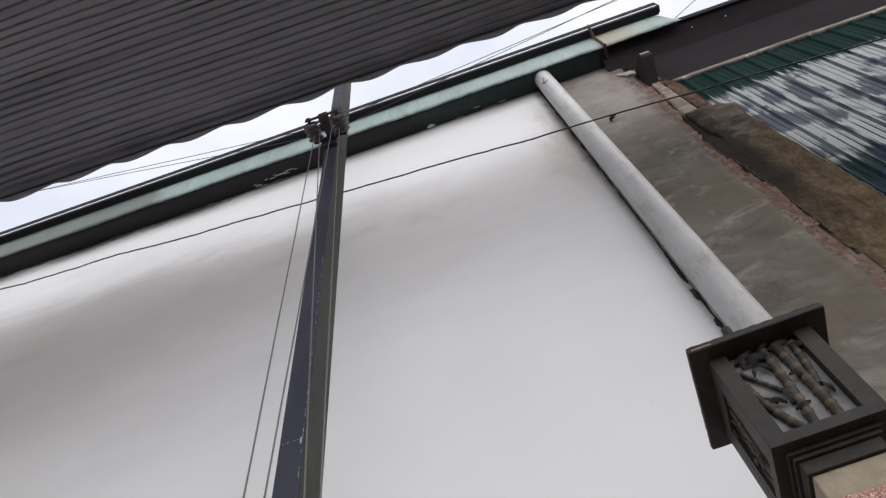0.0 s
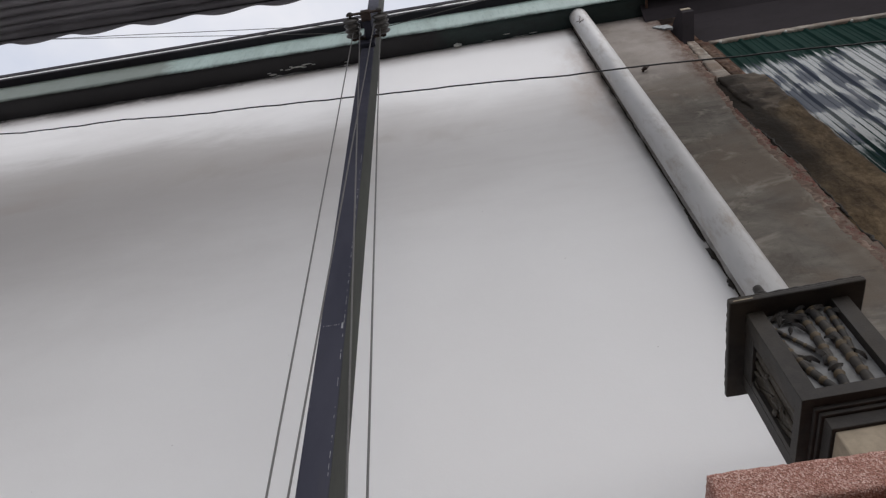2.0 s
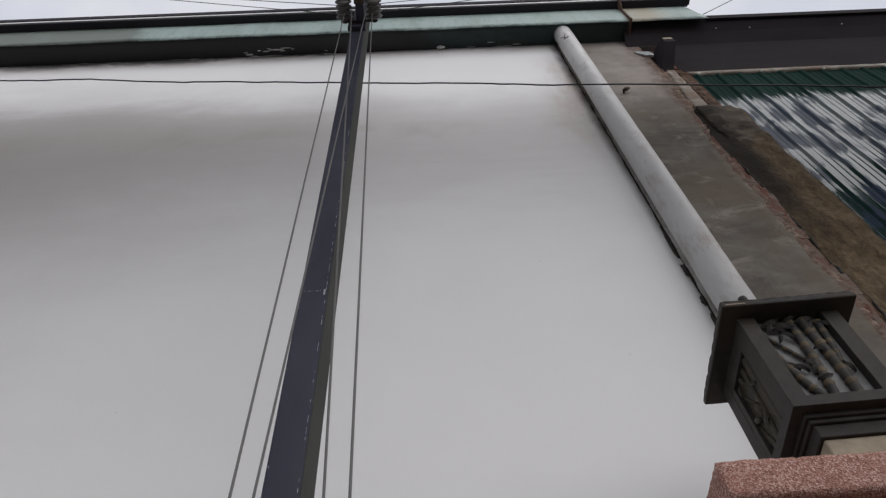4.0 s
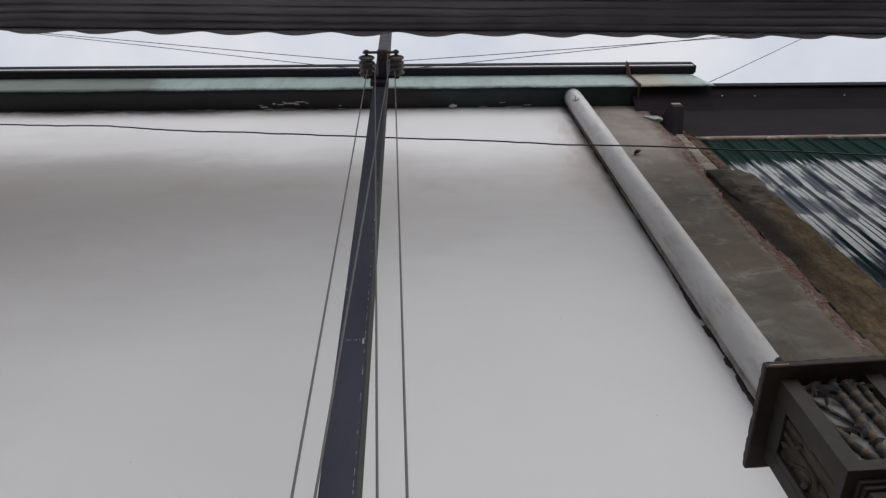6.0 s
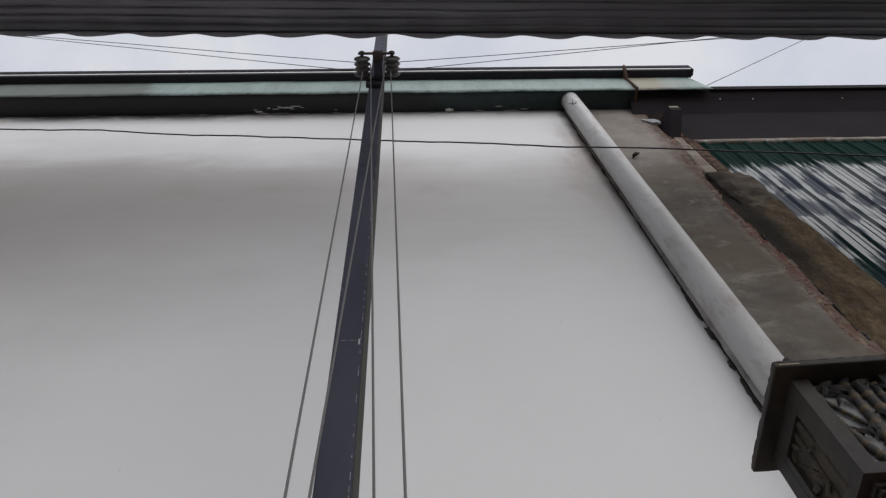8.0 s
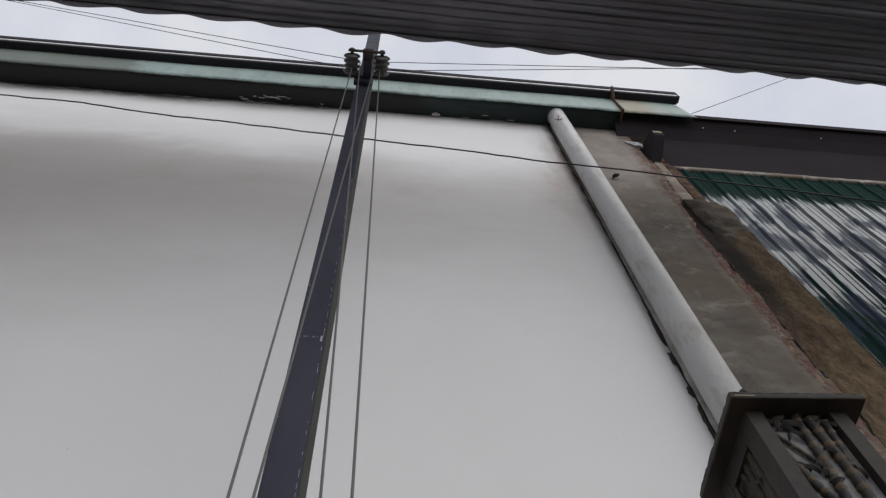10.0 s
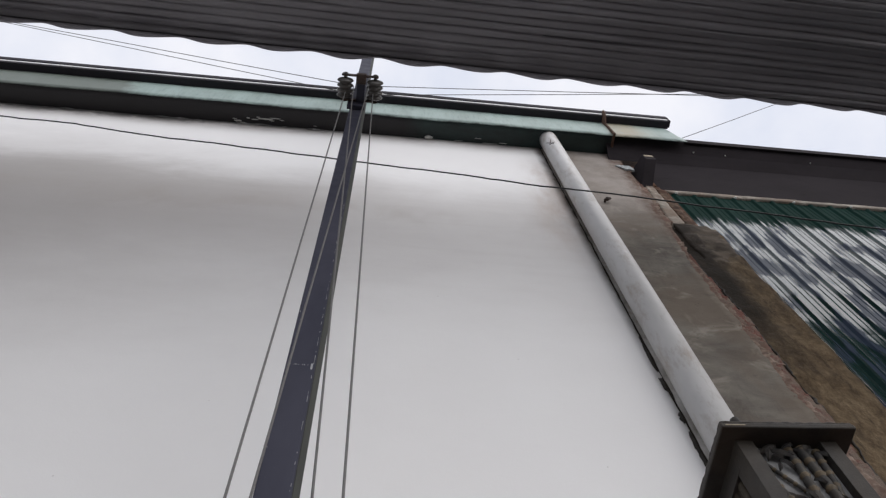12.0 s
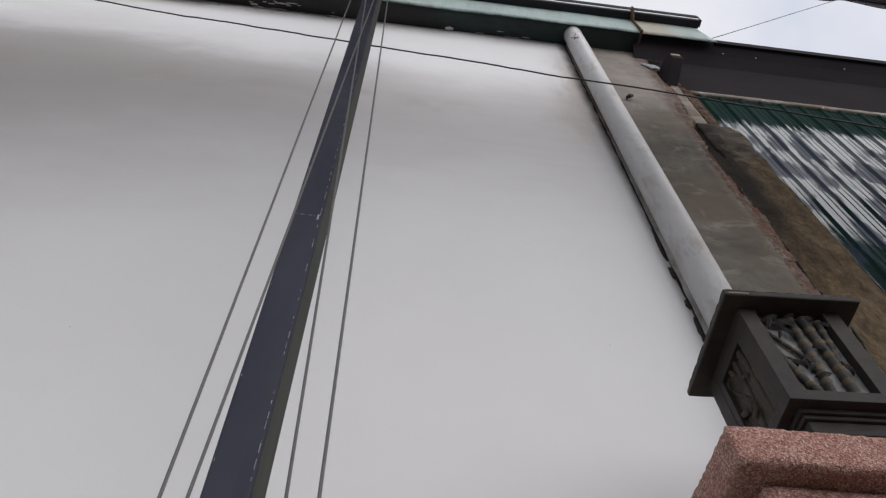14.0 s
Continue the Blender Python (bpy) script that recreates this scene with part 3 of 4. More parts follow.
part("soffit", folded(1.312, 6.9, [(-0.104, 6.168), (-0.05, 6.090), (-0.002, 6.000)], 0.02), M_BOARD, eave_dark)
part("board", folded(1.500, 6.9, [(-0.0015, 5.998), (0.022, 5.82), (0.046, 5.632)], 0.004), M_BOARD, eave_dark)
part("lip", boxed((1.83, -0.112, 6.150), (6.9, -0.1005, 6.215), 0.002), M_BOARD, eave_dark)
bm = boxed((1.464, -0.088, 5.798), (1.528, 0.044, 5.868))
for v in bm.verts:
    if v.co.y > 0 and v.co.z < 5.82:
        v.co.z = 5.625
    if v.co.y > 0:
        v.co.x -= 0.050
part("rafter_end", bm, M_BOARD, eave_dark, "cut rafter end with a pale top")
part("rafter_tip", boxed((1.470, -0.0905, 5.836), (1.522, -0.0885, 5.864)), M_TAN, eave_dark)
part("rafter_end", boxed((3.245, -0.085, 5.86), (3.315, 0.012, 6.03), 0.004), M_BOARD, eave_dark)
for px, py in ((1.880, -0.062), (2.09, -0.060), (2.665, -0.058), (3.33, -0.06), (4.2, -0.06)):
    bm = bmesh.new()
    bmesh.ops.create_uvsphere(bm, u_segments=8, v_segments=5, radius=0.005, matrix=pose(px, py, 6.102))
    part("rivet", bm, M_BEAD, eave_dark, "", True)
# loose flake of plaster beside the rafter end
bm = bmesh.new()
ring = [(1.318, 5.880), (1.345, 5.888), (1.372, 5.868), (1.398, 5.862), (1.412, 5.815), (1.408, 5.785), (1.384, 5.808), (1.368, 5.806), (1.344, 5.846)]
lo = [bm.verts.new((x, -0.006 - 0.10 * (x - 1.318), z)) for x, z in ring]
hi = [bm.verts.new((x, -0.002, z)) for x, z in ring]
bm.faces.new(lo)
bm.faces.new(hi[::-1])
for k in range(len(ring)):
    bm.faces.new((lo[k], lo[(k + 1) % len(ring)], hi[(k + 1) % len(ring)], hi[k]))
part("plaster_flake", bm, M_FLAKEPALE, wall_pier, "broken pale plaster flake")

# ---- eave over the white wall ----
eave = thing("eave", "faded green metal eave over the white wall", "eave", kind="structure")
xs_e = steps(-7.0, 1.345, 160)
bm = bmesh.new()
rows = []
for y in (0.20, 0.0, -0.03, -0.06, -0.09, -0.121):
    rows.append([bm.verts.new((x, y, 6.118 + 0.004 * wob(x, y, 3.0) - (0.0 if y > -0.1 else 0.004 * abs(wob(x, 0, 2.0, 3.0))))) for x in xs_e])
for a, b in zip(rows, rows[1:]):
    for k in range(len(xs_e) - 1):
        bm.faces.new((a[k], a[k + 1], b[k + 1], b[k]))
ret = bmesh.ops.extrude_face_region(bm, geom=bm.faces[:])
for v in [g for g in ret["geom"] if isinstance(g, bmesh.types.BMVert)]:
    v.co.z += 0.012
part("soffit", bm, M_SOFFIT, eave, "mould-dark green soffit", True)
# fascia sheet, torn at its far end
bm = bmesh.new()
xs_f = steps(-7.0, 1.83, 190)
rows = []
for j in range(7):
    s = j / 6
    row = []
    for x in xs_f:
        xx = min(x, 1.83 - 0.075 * s + 0.016 * wob(0, s * 9, 1.0, 5.0) + 0.012 * wob(0, s * 31, 1.0, 2.0))
        row.append(bm.verts.new((xx, -0.124 - 0.006 * math.sin(s * math.pi) + 0.003 * wob(x, s, 2.5), 6.112 + 0.31 * s + (0.010 * wob(x, 0, 2.2, 8.0) + 0.004 * wob(x, 0, 11.0) if j == 0 else 0.0))))
    rows.append(row)
for a, b in zip(rows, rows[1:]):
    for k in range(len(xs_f) - 1):
        if (a[k].co - a[k + 1].co).length > 1e-5 or (b[k].co - b[k + 1].co).length > 1e-5:
            bm.faces.new((a[k], a[k + 1], b[k + 1], b[k]))
ret = bmesh.ops.extrude_face_region(bm, geom=bm.faces[:])
for v in [g for g in ret["geom"] if isinstance(g, bmesh.types.BMVert)]:
    v.co.y += 0.003
part("fascia", bm, M_FASCIA, eave, "faded pale green fascia with streaks", True)
# gutter: a folded channel with a pale line
part("gutter_lip", boxed((-7.0, -0.178, 6.462), (1.812, -0.158, 6.518), 0.003), M_GUTTER, eave, "black gutter lip")
part("gutter_bottom", boxed((-7.0, -0.172, 6.405), (1.800, -0.120, 6.432), 0.003), M_GUTTER, eave, "black gutter channel")
part("gutter_back", boxed((-7.0, -0.1745, 6.4325), (1.800, -0.1690, 6.4520)), M_GUTTERLINE, eave, "pale line along the gutter")
part("gutter_end", boxed((1.8005, -0.176, 6.41), (1.811, -0.130, 6.4615), 0.002), M_GUTTER, eave)
# rusty strap under the fascia
strap = thing("gutter_bracket", "rusty steel gutter strap across the green fascia", "bracket")
bm = bmesh.new()
outline = [(-0.205, 6.385), (-0.205, 6.43), (-0.128, 6.43), (-0.128, 6.10), (-0.146, 6.10), (-0.146, 6.31)]
va = [bm.verts.new((1.343, y, z)) for y, z in outline]
vb = [bm.verts.new((1.350, y, z)) for y, z in outline]
bm.faces.new(va)
bm.faces.new(vb[::-1])
for k in range(6):
    bm.faces.new((va[k], va[(k + 1) % 6], vb[(k + 1) % 6], vb[k]))
part("gusset", bm, M_RUST, strap)
part("foot", boxed((1.340, -0.1455, 6.094), (1.353, 0.0, 6.1085), 0.001), M_RUST, strap)
# plaster blob and scars on the soffit
def blob(name, cx, cy, rx, ry, rz, seed, z=6.112):
    b = bmesh.new()
    bmesh.ops.create_icosphere(b, subdivisions=3, radius=1.0)
    for v in b.verts:
        d = 1 + 0.35 * noise.noise(v.co * 1.6 + Vector((seed, 0, 0)))
        v.co = Vector((cx + v.co.x * rx * d, cy + v.co.y * ry * d, z + v.co.z * rz))
    return part(name, b, M_BEAD, eave, "white plaster splash", True)


blob("plaster_blob", 0.193, -0.012, 0.026, 0.011, 0.02, 1.0)
for k, (cx, cy, rx, ry) in enumerate(((-0.80, -0.038, 0.050, 0.0045), (-0.86, -0.030, 0.02, 0.003), (-0.96, -0.014, 0.022, 0.006), (-0.93, -0.004, 0.02, 0.002), (0.50, -0.03, 0.02, 0.002), (0.66, -0.012, 0.025, 0.002), (-0.50, -0.02, 0.01, 0.002), (-0.74, -0.046, 0.030, 0.003), (-0.76, -0.030, 0.016, 0.0025), (-0.84, -0.046, 0.012, 0.002), (-0.90, -0.036, 0.010, 0.004), (-0.98, -0.026, 0.014, 0.002), (-0.70, -0.038, 0.012, 0.002), (0.58, -0.004, 0.05, 0.0015), (0.38, -0.006, 0.03, 0.0015))):
    blob("plaster_splash", cx, cy, rx, ry, 0.004, 3.0 + k, 6.115)

# ---- drainpipe ----
pipe = thing("drainpipe", "white plastic drainpipe with grime, fixed to the wall", "drainpipe")
PIPE_R = 0.0535


def pipe_at(z):
    return (0.8985 + 0.0128 * (z - 3.0), -0.060 - 0.0025 * (6.0 - z) + 0.004 * wob(0, z, 0.8))


zs_d = steps(0.0, 6.118, 60)
part("pipe", tube([(*pipe_at(z), z) for z in zs_d], PIPE_R, 32), M_PVC, pipe, "", True)
# mortar bead between pipe and wall
bm = bmesh.new()
zs_m = steps(2.2, 6.10, 300)
pts, rad = [], []
for z in zs_m:
    x, y = pipe_at(z)
    pts.append((x - 0.044 + 0.004 * wob(0, z, 14.0, 2.0), -0.006, z))
    rad.append(0.0034 + 0.004 * max(-0.6, wob(0, z, 11.0, 6.0)))
tube_bm(bm, pts, rad, 6)
part("mortar_bead", bm, M_DARKPATCH, pipe, "blackened mortar bead along the pipe", True)
rnd = random.Random(3)
for k in range(14):
    z = 2.80 + 1.3 * rnd.random() ** 1.3
    x, y = pipe_at(z)
    bm = bmesh.new()
    bmesh.ops.create_icosphere(bm, subdivisions=3, radius=1.0)
    sx, sz = rnd.uniform(0.004, 0.010), rnd.uniform(0.02, 0.07)
    for v in bm.verts:
        d = 1 + 0.5 * noise.noise(v.co * 2.6 + Vector((k * 3.1, 0, 0))) + 0.25 * noise.noise(v.co * 7.0)
        v.co = Vector((x - 0.046 + v.co.x * sx * d, 0.0 + v.co.y * 0.006, z + v.co.z * sz * d))
    part("mortar_clump", bm, M_MOULD, pipe, "black mouldy mortar clump", True)
# scratched mark near the top of the pipe
for a, b in (((-0.022, 5.93), (0.012, 5.86)), ((0.012, 5.955), (-0.012, 5.87)), ((-0.012, 5.87), (0.022, 5.885))):
    pts = []
    for k in range(5):
        s = k / 4
        u, z = a[0] + (b[0] - a[0]) * s, a[1] + (b[1] - a[1]) * s
        x, y = pipe_at(z)
        ang = u / PIPE_R - 0.55
        pts.append((x + PIPE_R * math.sin(ang), y - PIPE_R * math.cos(ang), z))
    part("scribble", tube(pts, 0.0022, 5), M_RUSTPLATE, pipe, "brown scratched mark")

# nail in the pier
nail = thing("nail", "bent rusty nail in the grey cement pier", "nail")
part("shank", tube([(1.090, 0.006, 5.256), (1.092, -0.008, 5.254), (1.098, -0.014, 5.250)], 0.006, 6), M_RUSTPLATE, nail)
part("head", tube([(1.082, -0.014, 5.244), (1.098, -0.018, 5.250), (1.112, -0.018, 5.262), (1.124, -0.016, 5.272)], [0.005, 0.012, 0.009, 0.004], 8), M_RUSTPLATE, nail)

# ---- steel pole with insulators ----
pole = thing("steel_pole", "dark blue square steel pole with chipped paint", "pole")
PX0, PX1, PY0, PY1 = -0.226, -0.173, -0.527, -0.428
part("tube", boxed((PX0, PY0, 0.0), (PX1, PY1, 6.60), 0.003), M_POLE, pole)
# thin plate gives this side a lighter grey-green
part("side_face", boxed((PX1 + 0.0002, PY0 + 0.003, 0.013), (PX1 + 0.0012, PY1 - 0.003, 6.60)), M_POLESIDE, pole, "lighter grey-green side face of the pole")
part("base_plate", boxed((-0.30, -0.58, 0.0), (-0.10, -0.375, 0.012), 0.002), M_POLE, pole)
rnd = random.Random(5)
for k in range(70):
    z = 2.2 + 1.5 * (k / 70) ** 1.25 + rnd.uniform(-0.02, 0.02)
    w, h = rnd.uniform(0.0002, 0.0005), rnd.uniform(0.001, 0.016) * (1 if k % 3 else 0.3)
    x = PX1 - 0.0030 - rnd.uniform(0, 0.0006) if k % 9 else PX0 + 0.0033
    part("paint_chip", boxed((x - w, PY0 - 0.0006, z), (x + w, PY0 + 0.0006, z + h)), M_CHIP, pole)
for k in range(7):
    x = PX0 + 0.008 + k * 0.005 + rnd.uniform(-0.002, 0.002)
    part("paint_chip", boxed((x, PY0 - 0.0006, 2.888), (x + rnd.uniform(0.0006, 0.0022), PY0 + 0.0006, 2.888 + rnd.uniform(0.001, 0.0025))), M_CHIP, pole)
part("paint_chip", boxed((PX1 - 0.008, PY0 - 0.0006, 2.876), (PX1 - 0.0045, PY0 + 0.0006, 2.893)), M_CHIP, pole)

INS_Z = 4.722
bracket = thing("insulator_bracket", "rusty steel cross bracket clamped on the pole", "bracket")
part("cross_strap", boxed((-0.264, -0.655, INS_Z - 0.012), (-0.118, -0.649, INS_Z + 0.012), 0.001), M_RUSTPLATE, bracket)
part("rear_strap", boxed((-0.264, -0.556, INS_Z - 0.012), (-0.118, -0.549, INS_Z + 0.012), 0.001), M_RUSTPLATE, bracket)
part("clamp_block", boxed((-0.206, -0.660, INS_Z - 0.018), (-0.166, -0.622, INS_Z + 0.018), 0.003), M_RUSTPLATE, bracket, "rust-brown clamp block")
part("spacer", boxed((-0.202, -0.6215, INS_Z - 0.016), (-0.170, -0.5480, INS_Z + 0.016), 0.002), M_POLE, bracket)
part("clamp_plate", boxed((-0.236, -0.5475, INS_Z - 0.06), (-0.166, -0.528, INS_Z + 0.06), 0.002), M_POLE, bracket)


def insulator(x):
    t = thing("insulator", "brown glazed porcelain spool insulator on the pole bracket", "insulator", "pole insulators", at=(x, -0.60, INS_Z))
    rings = [(-0.040, 0.014)]
    for c in (-0.030, -0.010, 0.010, 0.030):
        rings += [(c - 0.0075, 0.024), (c - 0.0045, 0.030), (c, 0.0335), (c + 0.0045, 0.030), (c + 0.0075, 0.024)]
    rings.append((0.040, 0.014))
    part("spool", tube([(0, y, 0) for y, _ in rings], [r for _, r in rings], 20), M_PORC, t, "", True)
    part("bolt", tube([(0, -0.060, 0), (0, 0.055, 0)], 0.007, 8), M_STEEL, t)
    part("nut", tube([(0, -0.062, 0), (0, -0.060, 0), (0, -0.0555, 0)], [0.006, 0.010, 0.012], 6), M_STEEL, t)
    return t


insulator(-0.249)
insulator(-0.130)


def strand(name, label, a, b, radius, material, sag=0.0, wave=0.0, n=24, group="", seed=0.0, kink=0.0):
    pts = []
    for k in range(n + 1):
        s = k / n
        p = Vector(a).lerp(Vector(b), s)
        p.z -= sag * 4 * s * (1 - s)
        p.z += wave * noise.noise(Vector((s * 22, seed, 0)))
        p.y += wave * noise.noise(Vector((s * 17, seed, 5)))
        p.z += kink * (noise.noise(Vector((s * 75, seed, 8))) + 0.5 * noise.noise(Vector((s * 190, seed, 9))))
        pts.append(p)
    return tagged(part(name, tube(pts, radius, 6), material, None, "", True), label, "cord" if "cord" in name else "wire", group)


# four cords from the insulators to the ground
for a, b in (((-0.246, -0.590, 4.700), (-0.252, -0.572, 2.0)), ((-0.154, -0.616, 4.722), (-0.238, -0.548, 2.0)), ((-0.216, -0.608, 4.722), (-0.124, -0.530, 2.0)), ((-0.136, -0.590, 4.70), (-0.091, -0.579, 2.0))):
    low = Vector(a).lerp(Vector(b), 4.722 / 2.722)
    low.z = 0.0
    strand("tie_cord", "thin grey steel cord running down beside the pole", a, low, 0.0021, M_CORD, 0, 0.0015, 40, "tie cords", a[0] * 9)
# wires across the sky
for a, b, sag in (((-0.274, -0.617, 4.722), (-8.0, -0.515, 8.29), 0.02), ((-0.274, -0.583, 4.722), (-8.0, -0.46, 8.90), 0.02), ((-0.106, -0.617, 4.722), (8.0, -0.90, 5.74), 0.01), ((-0.106, -0.583, 4.722), (8.0, -0.82, 6.9), 0.01)):
    strand("overhead_wire", "thin grey wire strung from the pole insulators", a, b, 0.0015, M_CORD, sag, 0.002, 30, "overhead wires", a[0])
strand("stay_wire", "thin wire rising from the eave corner", (1.822, -0.126, 6.19), (6.5, -0.80, 9.72), 0.0022, M_CORD, 0.03, 0.002, 20)
strand("wall_cable", "black cable hanging across the white wall", (-4.6, -0.085, 5.965), (4.6, -0.31, 3.975), 0.0036, M_WIRE, 0.0, 0.010, 420, kink=0.009)

# ---- lantern on the pillar ----
LC = (0.714, -0.357, 2.342)
lantern = thing("gate_lantern", "dark cement lantern with bamboo relief on the pillar", "lantern", at=LC)
lantern.rotation_euler = (0, 0, radians(-2.5))
Z0, Z1, HB = 0.253, 0.490, 0.098


def rough_box(lo, hi, cuts, amp, scale, bevel=0.004):
    b = boxed(lo, hi, bevel)
    bmesh.ops.subdivide_edges(b, edges=[e for e in b.edges if e.calc_length() > 0.03], cuts=cuts, use_grid_fill=True)
    for v in b.verts:
        d = noise.noise_vector(v.co * scale + Vector((lo[0] * 9, lo[1] * 7, lo[2] * 5)))
        v.co += d * amp
    return b


part("cap", rough_box((-0.131, -0.1295, Z1), (0.131, 0.1295, Z1 + 0.013), 10, 0.0010, 30.0, 0.003), M_LANT, lantern, "dark square lantern cap")
bm = rough_box((-0.129, -0.1275, Z1 + 0.0125), (0.129, 0.1275, Z1 + 0.019), 40, 0.0022, 70.0, 0.002)
part("cap_crust", bm, M_LANT, lantern, "crumbly crust on the cap", True)
part("cap_top", rough_box((-0.10, -0.10, Z1 + 0.0185), (0.10, 0.10, Z1 + 0.045), 4, 0.001, 30.0, 0.008), M_LANT, lantern)
fin = []
for k in range(7):
    zc = Z1 + 0.044 + 0.017 * k
    r = 0.022 - 0.0014 * k
    fin += [(zc, r * 0.72), (zc + 0.004, r), (zc + 0.010, r), (zc + 0.014, r * 0.72)]
fin += [(Z1 + 0.166, 0.011), (Z1 + 0.182, 0.010), (Z1 + 0.188, 0.004)]
part("finial", tube([(0.002 * math.sin(40 * zz), 0, zz) for zz, _ in fin], [r for _, r in fin], 12), M_LANT, lantern, "ringed knob on the lantern roof", True)
part("worn_edge", boxed((-0.122, -0.1306, Z1 + 0.004), (-0.084, -0.1295, Z1 + 0.0065), 0.0003), M_TAN, lantern, "pale worn paint on the cap edge")
for sx in (-1, 1):
    for sy in (-1, 1):
        cx, cy = sx * (HB - 0.0165), sy * (HB - 0.0165)
        part("post", rough_box((cx - 0.0165, cy - 0.0165, Z0), (cx + 0.0165, cy + 0.0165, Z1), 5, 0.0005, 40.0, 0.001), M_LANT, lantern)
part("bottom_plate", boxed((-HB + 0.010, -HB + 0.010, Z0 + 0.001), (HB - 0.010, HB - 0.010, Z0 + 0.016), 0.002), M_LANT, lantern)
part("moulding", boxed((-0.078, -0.078, Z0 - 0.008), (0.078, 0.078, Z0 + 0.0008), 0.002), M_LANT, lantern)
part("moulding", boxed((-0.072, -0.072, Z0 - 0.016), (0.072, 0.072, Z0 - 0.008), 0.002), M_LANT, lantern)
part("plinth", boxed((-0.066, -0.066, Z0 - 0.042), (0.066, 0.066, Z0 - 0.016), 0.002), M_LANT, lantern)
# added support; its tan stands in for warm light off the granite
part("neck", boxed((-0.060, -0.060, 0.004), (0.060, 0.060, Z0 - 0.042), 0.003), M_TAN, lantern, "added neck block, tinted tan for bounced light")


def stalk_mesh(a, b, bend, r, nodes):
    """A bamboo stem between two face points (u to the right, v up), with swollen joints in a second material."""
    b_ = bmesh.new()
    n = nodes * 6
    pts, rr, hot = [], [], []
    for k in range(n + 1):
        s = k / n
        u = a[0] + (b[0] - a[0]) * s + bend * 4 * s * (1 - s)
        v = a[1] + (b[1] - a[1]) * s
        ph = (s * nodes) % 1.0
        d = min(ph, 1 - ph)
        pts.append((u, 0.0, v))
        rr.append(r * (1.0 + (0.22 if d < 0.09 else 0.0) - (0.12 if 0.09 <= d < 0.2 else 0.0)))
        hot.append(d < 0.12)
    tube_bm(b_, pts, rr, 10)
    b_.faces.ensure_lookup_table()
    for i in range(n):
        if hot[i] or hot[i + 1]:
            for k in range(10):
                b_.faces[i * 10 + k].material_index = 1
    return b_


def leaf_mesh(length, width, fold):
    b_ = bmesh.new()
    n = 6
    left, mid, right, low = [], [], [], []
    for k in range(n + 1):
        s = k / n
        w = width * math.sin(math.pi * min(1, s * 0.96 + 0.04)) ** 0.7
        z = length * s
        y = -0.006 * math.sin(math.pi * s)
        left.append(b_.verts.new((-w, y + fold * 0.6, z)))
        mid.append(b_.verts.new((0, y - 0.002, z)))
        right.append(b_.verts.new((w, y + fold, z)))
        low.append(b_.verts.new((0, y + 0.005, z)))
    for k in range(n):
        b_.faces.new((left[k], mid[k], mid[k + 1], left[k + 1]))
        b_.faces.new((mid[k], right[k], right[k + 1], mid[k + 1]))
        b_.faces.new((right[k], low[k], low[k + 1], right[k + 1]))
        b_.faces.new((low[k], left[k], left[k + 1], low[k + 1]))
    return b_


def face_point(u, v):
    """u, v from 0 to 1: to the right and down over the panel."""
    return (-0.066 + 0.132 * u, Z1 - 0.010 - 0.205 * v)


STALKS = [((0.68, 0.0), (0.74, 1.0), 0.003, 0.0094, 6), ((0.50, 0.02), (0.42, 1.0), 0.003, 0.0086, 6), ((0.00, 0.36), (0.30, 1.0), -0.006, 0.0076, 5), ((0.04, 0.18), (0.37, 0.52), 0.0, 0.0040, 4), ((0.90, 0.03), (0.80, 0.60), 0.002, 0.0070, 4)]
LEAVES = [(0.06, 0.06, 62, 0.050, 0.010), (0.12, 0.15, 22, 0.036, 0.008), (0.22, 0.04, 112, 0.048, 0.010), (0.30, 0.13, 150, 0.034, 0.008), (0.56, 0.03, 75, 0.045, 0.009), (0.88, 0.05, 125, 0.036, 0.008), (0.16, 0.10, 95, 0.034, 0.007),
          (0.40, 0.02, 60, 0.038, 0.008), (0.24, 0.19, 200, 0.024, 0.006), (0.36, 0.70, 35, 0.032, 0.010), (0.46, 0.66, -24, 0.034, 0.010), (0.34, 0.78, 78, 0.030, 0.009), (0.22, 0.64, -50, 0.032, 0.009), (0.14, 0.58, 130, 0.030, 0.009), (0.72, 0.46, -55, 0.024, 0.007), (0.84, 0.60, 160, 0.026, 0.008)]
stalk_data = [stalk_mesh(face_point(*a), face_point(*b), bend, r, nn) for a, b, bend, r, nn in STALKS]
stalk_obs, leaf_obs, side_data, side_leaf = [], [], [], []
